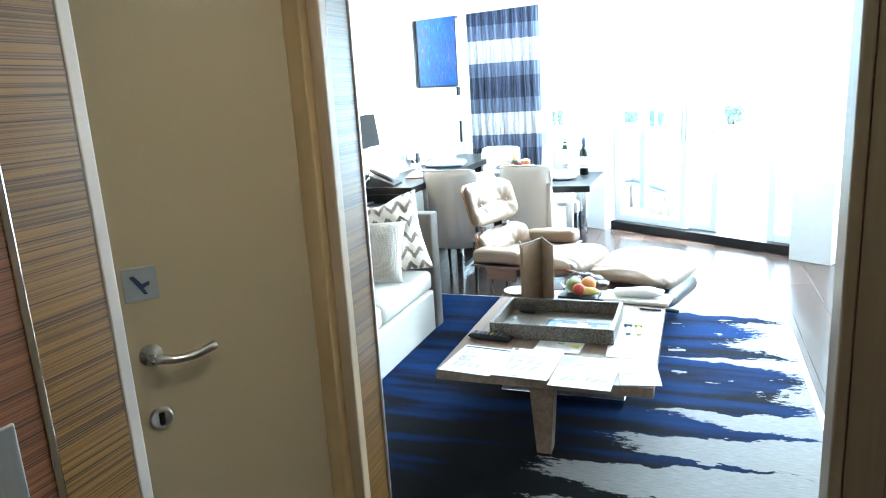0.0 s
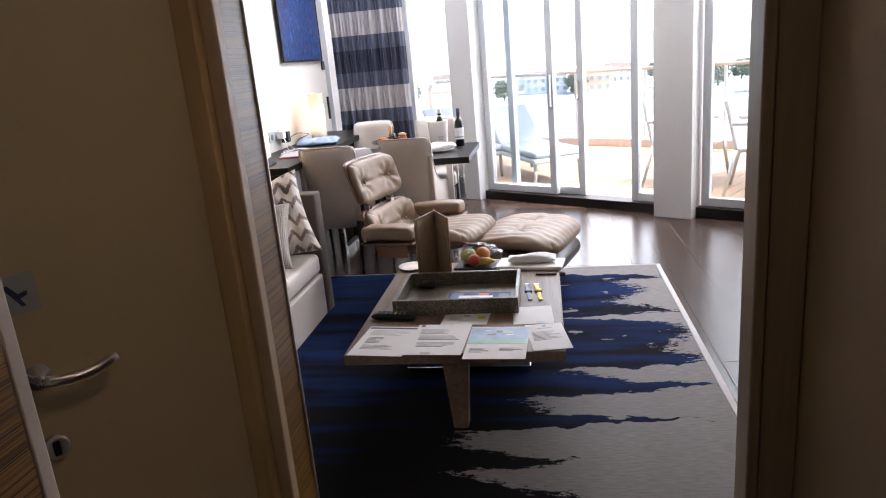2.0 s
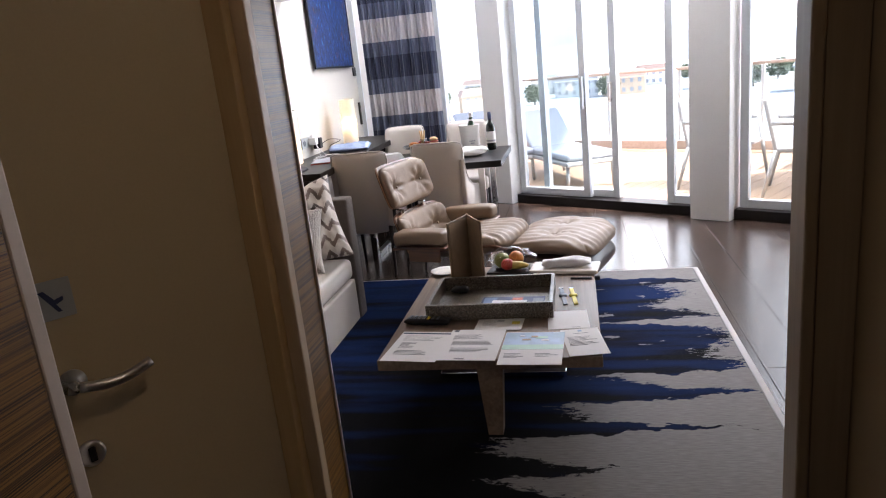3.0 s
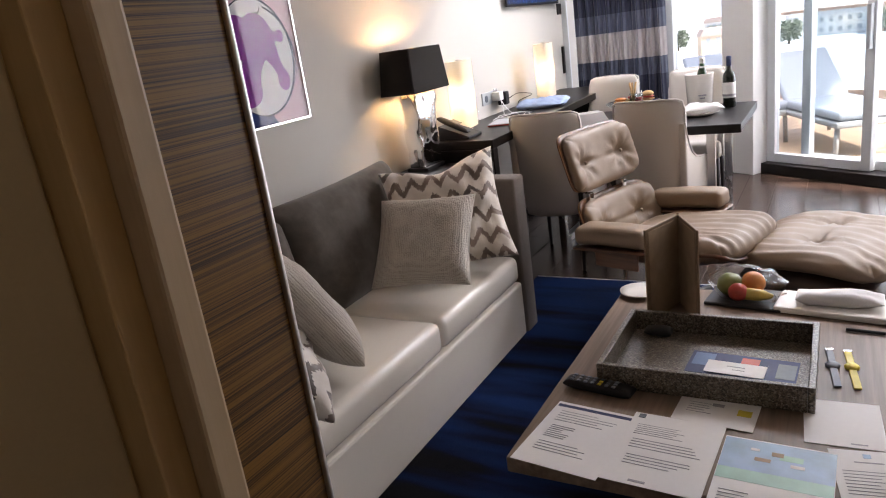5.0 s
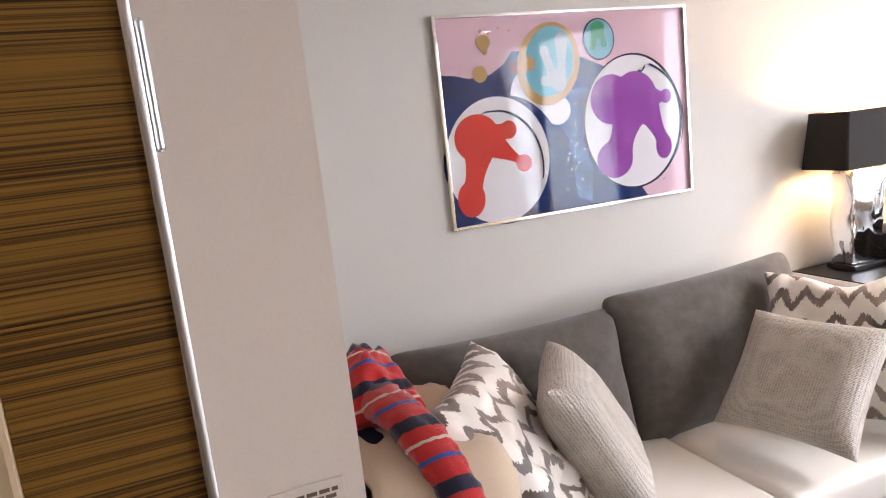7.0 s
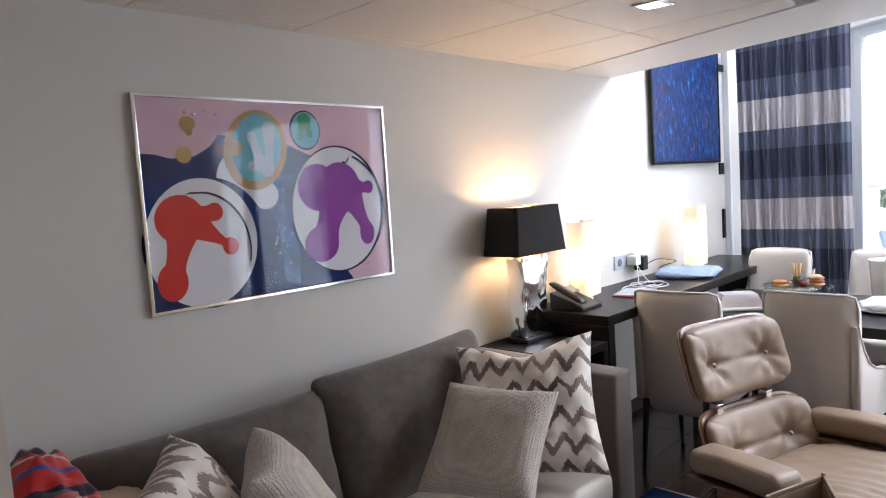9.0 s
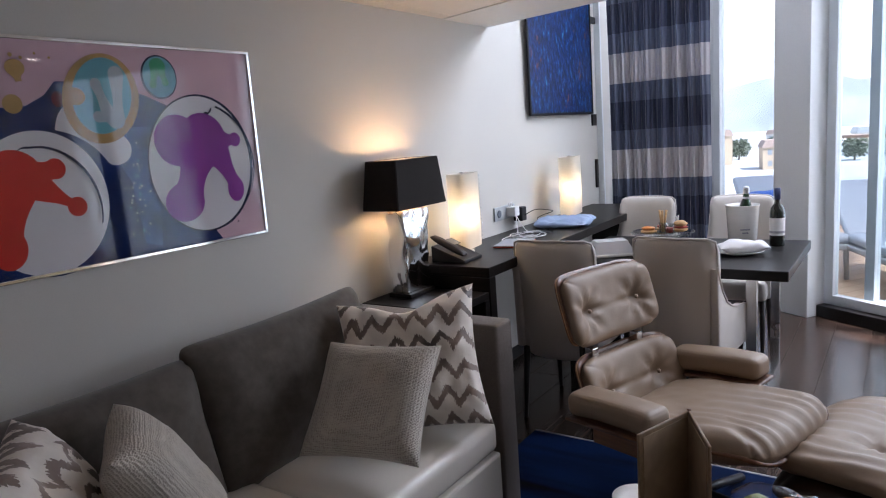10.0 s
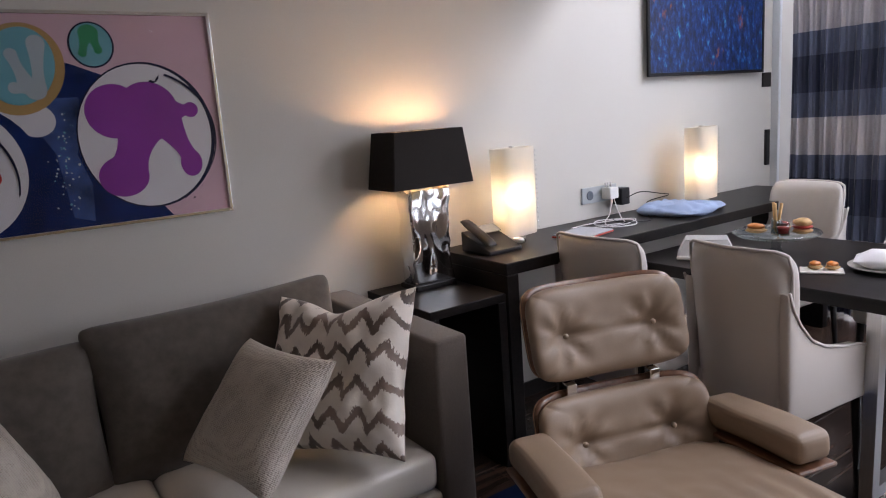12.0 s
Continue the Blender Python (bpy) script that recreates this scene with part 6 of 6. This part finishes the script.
nap2 = thing("napkin", "folded white cloth napkin on the plate", "napkin", pose(1.400, 5.900, DT + 0.018, 0, 0, 20))
part("cloth", pad(0.24, 0.15, 0.055, n=22, round_=2.5, bend=lambda p: p + Vector((0, 0, 0.022)), wrinkle=0.03, seed=41.0), M["linen"], nap2, "", True)
slate = thing("appetiser_plate", "small square plate of canapes on the table", "plate", pose(1.225, 5.740, DT, 0, 0, 30))
part("dish", box(-0.075, 0.075, -0.045, 0.045, 0.0, 0.008, 0.003), M["porcelain"], slate)
snack("canape", "salmon canapes on a small plate", 1.205, 5.730, DT + 0.009, [(0, 0, 0.010, 0.025, 0.022, 0.010, "bread", "bread"), (0, 0, 0.022, 0.02, 0.018, 0.010, "orange", "topping")])
snack("canape", "salmon canapes on a small plate", 1.255, 5.760, DT + 0.009, [(0, 0, 0.010, 0.025, 0.022, 0.010, "bread", "bread"), (0, 0, 0.022, 0.02, 0.018, 0.010, "orange", "topping")])

# ---- balcony ----
deck = structure("balcony_deck", box(-3.2, 5.6, 0.121, 3.4, -0.20, 0.035, m=FACADE), M["deck_base"], "orange teak balcony deck")
structure("balcony_edge", box(-3.2, 5.6, 3.3, 3.42, 0.035, 0.16, 0.01, m=FACADE), M["rail"], "orange-brown kerb along the balcony edge")
RAIL_O = 3.36
rail_ = thing("balcony_railing", "glass balcony railing with slim posts and a wooden handrail", "railing", FACADE)
part("handrail", box(-3.2, 5.6, RAIL_O - 0.045, RAIL_O + 0.045, 1.10, 1.14, 0.012), M["rail"], rail_, "brown wooden handrail")
s = -3.1
while s < 5.6:
    part("post", box(s - 0.018, s + 0.018, RAIL_O - 0.02, RAIL_O + 0.02, 0.16, 1.10, 0.004), M["alu"], rail_)
    p_ = part("glass_panel", box(s + 0.03, s + 1.06, RAIL_O - 0.005, RAIL_O + 0.005, 0.20, 1.05), M["glass"], rail_)
    p_.visible_shadow = False
    s += 1.09


def outdoor_chair(m, label, group):
    ob = thing("outdoor_armchair", label, "chair", m, group)
    part("seat", box(-0.26, 0.26, -0.25, 0.27, 0.40, 0.44, 0.012), M["rattan"], ob)
    part("backrest", box(-0.26, 0.26, -0.02, 0.02, 0.0, 0.46, 0.015, m=Matrix.Translation((0, -0.26, 0.42)) @ pose(0, 0, 0, 12, 0, 0)), M["rattan"], ob)
    for sx in (-1, 1):
        part("arm", tube(along(((sx * 0.28, -0.30, 0.66), (sx * 0.29, 0.0, 0.655), (sx * 0.285, 0.24, 0.64)), 5), 0.022), M["rattan"], ob, "", True)
        part("leg", rod((sx * 0.25, 0.24, 0.64), (sx * 0.29, 0.33, 0.0), 0.022, 0.014), M["rattan"], ob, "", True)
        part("leg", rod((sx * 0.24, -0.26, 0.42), (sx * 0.28, -0.36, 0.0), 0.022, 0.014), M["rattan"], ob, "", True)
    return ob


first = outdoor_chair(pose(3.655, 7.46, 0.049, 0, 0, -120), "pale grey woven outdoor armchair on the deck", "balcony chairs")
copy_thing(first, pose(4.27, 6.91, 0.049, 0, 0, -110))
copy_thing(first, pose(5.05, 8.15, 0.049, 0, 0, 150))
otable = thing("outdoor_table", "round pale outdoor table on the deck", "table", Matrix.Translation((4.85, 7.35, 0.049)))
part("tabletop", lathe([(0.0, 0.70), (0.52, 0.70), (0.53, 0.715), (0.52, 0.73), (0.0, 0.73)], seg=40), M["rattan"], otable, "", True)
part("column", lathe([(0.0, 0.0), (0.28, 0.0), (0.28, 0.02), (0.06, 0.05), (0.045, 0.70), (0.0, 0.70)]), M["rattan"], otable, "", True)


def lounger(m):
    ob = thing("outdoor_lounger", "woven outdoor lounger with grey cushion on the deck", "lounger", m, "balcony loungers")
    part("frame", box(-0.30, 0.30, -0.75, 0.75, 0.26, 0.31, 0.015), M["rattan"], ob)
    part("mattress", box(-0.28, 0.28, -0.73, 0.30, 0.312, 0.39, 0.03, seg=3), M["greycover"], ob, "grey cushion", True)
    part("backrest", box(-0.28, 0.28, 0.0, 0.65, 0.0, 0.07, 0.03, seg=3, m=Matrix.Translation((0, 0.30, 0.33)) @ pose(0, 0, 0, 40, 0, 0)), M["greycover"], ob, "grey raised back", True)
    for sx in (-1, 1):
        for y in (-0.68, 0.62):
            part("leg", rod((sx * 0.26, y, 0.27), (sx * 0.27, y, 0.0), 0.022, 0.018), M["rattan"], ob, "", True)
    return ob


one_l = lounger(pose(2.08, 8.42, 0.049, 0, 0, 25))
copy_thing(one_l, pose(1.18, 9.07, 0.049, 0, 0, 25))
for k in range(3):
    tw = thing("towel", "rolled blue and white towel on the lounger", "towel", pose(1.08, 8.82, 0.50 + 0.11 * k, 0, 0, 25), "stack of towels")
    part("cloth", pad(0.34, 0.26, 0.11, n=12, round_=5, wrinkle=0.008, seed=k * 2.0), M["towelblue" if k != 1 else "linen"], tw, "", True)

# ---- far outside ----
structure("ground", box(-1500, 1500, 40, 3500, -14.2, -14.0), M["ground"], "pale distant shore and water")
rnd = random.Random(5)


def house(x, y, w, d, h, turn, wall, roof):
    ob = thing("house", "distant pale house with tiled roof and dark windows", "house", pose(x, y, -14, 0, 0, turn), "houses on the shore")
    part("wall", box(-w / 2, w / 2, -d / 2, d / 2, 0, h), M[wall], ob)
    part("roof", prism([(-w / 2 - 0.4, 0), (w / 2 + 0.4, 0), (w / 2 - 0.6, 1.9), (-w / 2 + 0.6, 1.9)], d + 0.8, None, Matrix(((1, 0, 0, 0), (0, 0, 1, -d / 2 - 0.4), (0, 1, 0, h), (0, 0, 0, 1)))), M[roof], ob)
    for z in range(int(h // 3)):
        k = -w / 2 + 1.2
        while k < w / 2 - 1:
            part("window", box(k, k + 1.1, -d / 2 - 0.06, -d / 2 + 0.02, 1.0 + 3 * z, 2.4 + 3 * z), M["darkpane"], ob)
            k += 2.6
    return ob


for k in range(22):
    x = -130 + 15 * k + rnd.uniform(-3, 3)
    y = rnd.uniform(190, 330)
    house(x, y, rnd.uniform(9, 18), 9, rnd.choice((6, 6, 9)), rnd.uniform(-25, 25), rnd.choice(("white", "wall", "khaki")), rnd.choice(("tile", "tile", "grey_alu")))


def tree(x, y, h, seed):
    ob = thing("tree", "leafy green tree on the shore", "tree", Matrix.Translation((x, y, -14)), "trees on the shore")
    r = random.Random(seed)
    bm = rod((0, 0, 0), (0.2, 0.1, h * 0.5), 0.32, 0.16, seg=8)
    for k in range(5):
        a = r.uniform(0, 6.28)
        rod((0.15, 0.08, h * (0.35 + 0.05 * k)), (1.6 * math.cos(a), 1.6 * math.sin(a), h * 0.72), 0.12, 0.04, bm, 6)
    part("trunk", bm, M["bark"], ob)
    verts, faces = [], []
    for k in range(1100):
        a, e, q = r.uniform(0, 6.28), r.uniform(-1, 1), r.random() ** 0.4
        c = Vector((math.cos(a) * math.cos(e) * 3.6 * q, math.sin(a) * math.cos(e) * 3.6 * q, h * 0.55 + math.sin(e) * h * 0.52 * q))
        c += Vector((r.uniform(-0.5, 0.5), r.uniform(-0.5, 0.5), 0))
        t = Vector((r.uniform(-1, 1), r.uniform(-1, 1), r.uniform(-1, 1))).normalized() * r.uniform(0.25, 0.55)
        u = t.cross(Vector((r.uniform(-1, 1), r.uniform(-1, 1), r.uniform(-1, 1)))).normalized() * t.length * 0.6
        b = len(verts)
        verts += [c - t, c + u, c + t, c - u]
        faces.append((b, b + 1, b + 2, b + 3))
    me = bpy.data.meshes.new("crown")
    me.from_pydata([tuple(v) for v in verts], [], faces)
    me.materials.append(M["leaf"])
    crown = new("crown", me)
    crown.parent = ob


for k in range(22):
    tree(-110 + 11 * k + rnd.uniform(-4, 4), rnd.uniform(210, 300), rnd.uniform(5, 8), 100 + k)

# hill silhouette, atmospheric haze put into its colour
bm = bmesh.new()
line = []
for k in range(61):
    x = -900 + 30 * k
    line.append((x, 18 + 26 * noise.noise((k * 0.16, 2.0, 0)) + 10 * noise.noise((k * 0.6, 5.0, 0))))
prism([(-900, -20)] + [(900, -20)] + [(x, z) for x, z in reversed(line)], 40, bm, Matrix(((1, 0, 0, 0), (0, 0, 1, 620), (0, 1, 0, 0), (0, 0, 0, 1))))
structure("backdrop", bm, M["hill"], "distant hills with haze painted into their pale colour")

# curved glowing sheet added so that the sky over the shore is bright white
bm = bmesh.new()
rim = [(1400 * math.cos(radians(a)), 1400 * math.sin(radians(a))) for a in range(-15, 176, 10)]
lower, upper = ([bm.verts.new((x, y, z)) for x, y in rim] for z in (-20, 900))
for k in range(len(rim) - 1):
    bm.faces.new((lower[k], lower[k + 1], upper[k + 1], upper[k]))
structure("backdrop_haze", bm, M["haze"], "added glowing white shell standing for bright hazy sky")

# ---- floor planks ----
plank_meshes = {}


def plank_mesh(length, width):
    key = (round(length, 2), round(width, 3))
    if key not in plank_meshes:
        g = 0.0008
        b = box(g, width - g, g, length - g, -0.012, 0.0, 0.0012, seg=1)
        me = bpy.data.meshes.new("plank")
        b.to_mesh(me)
        b.free()
        me.materials.append(M["plank"])
        plank_meshes[key] = me
    return plank_meshes[key]


pr = random.Random(11)
x, W = -0.2, 0.215
while x < 5.35:
    y = 0.5 if x < 1.2 else (-1.3 if x < 2.95 else 2.02)
    first = True
    while y < 8.7:
        length = pr.choice((0.6, 1.0, 1.4)) if first else pr.choice((1.6, 1.9, 2.2))
        first = False
        ob = new("plank", plank_mesh(length, W))
        ob.location, ob.parent = (x, y, 0), floor
        y += length
    x += W
dk = random.Random(12)
s = -3.2
b_ = box(0.002, 0.118, 0.0, 3.17, 0.0, 0.012, 0.002, seg=1)
board = bpy.data.meshes.new("deck_board")
b_.to_mesh(board)
b_.free()
board.materials.append(M["teak"])
while s < 5.5:
    ob = new("deck_board", board)
    ob.matrix_world = FACADE @ Matrix.Translation((s, 0.125, 0.0355))
    ob.parent = deck
    s += 0.12
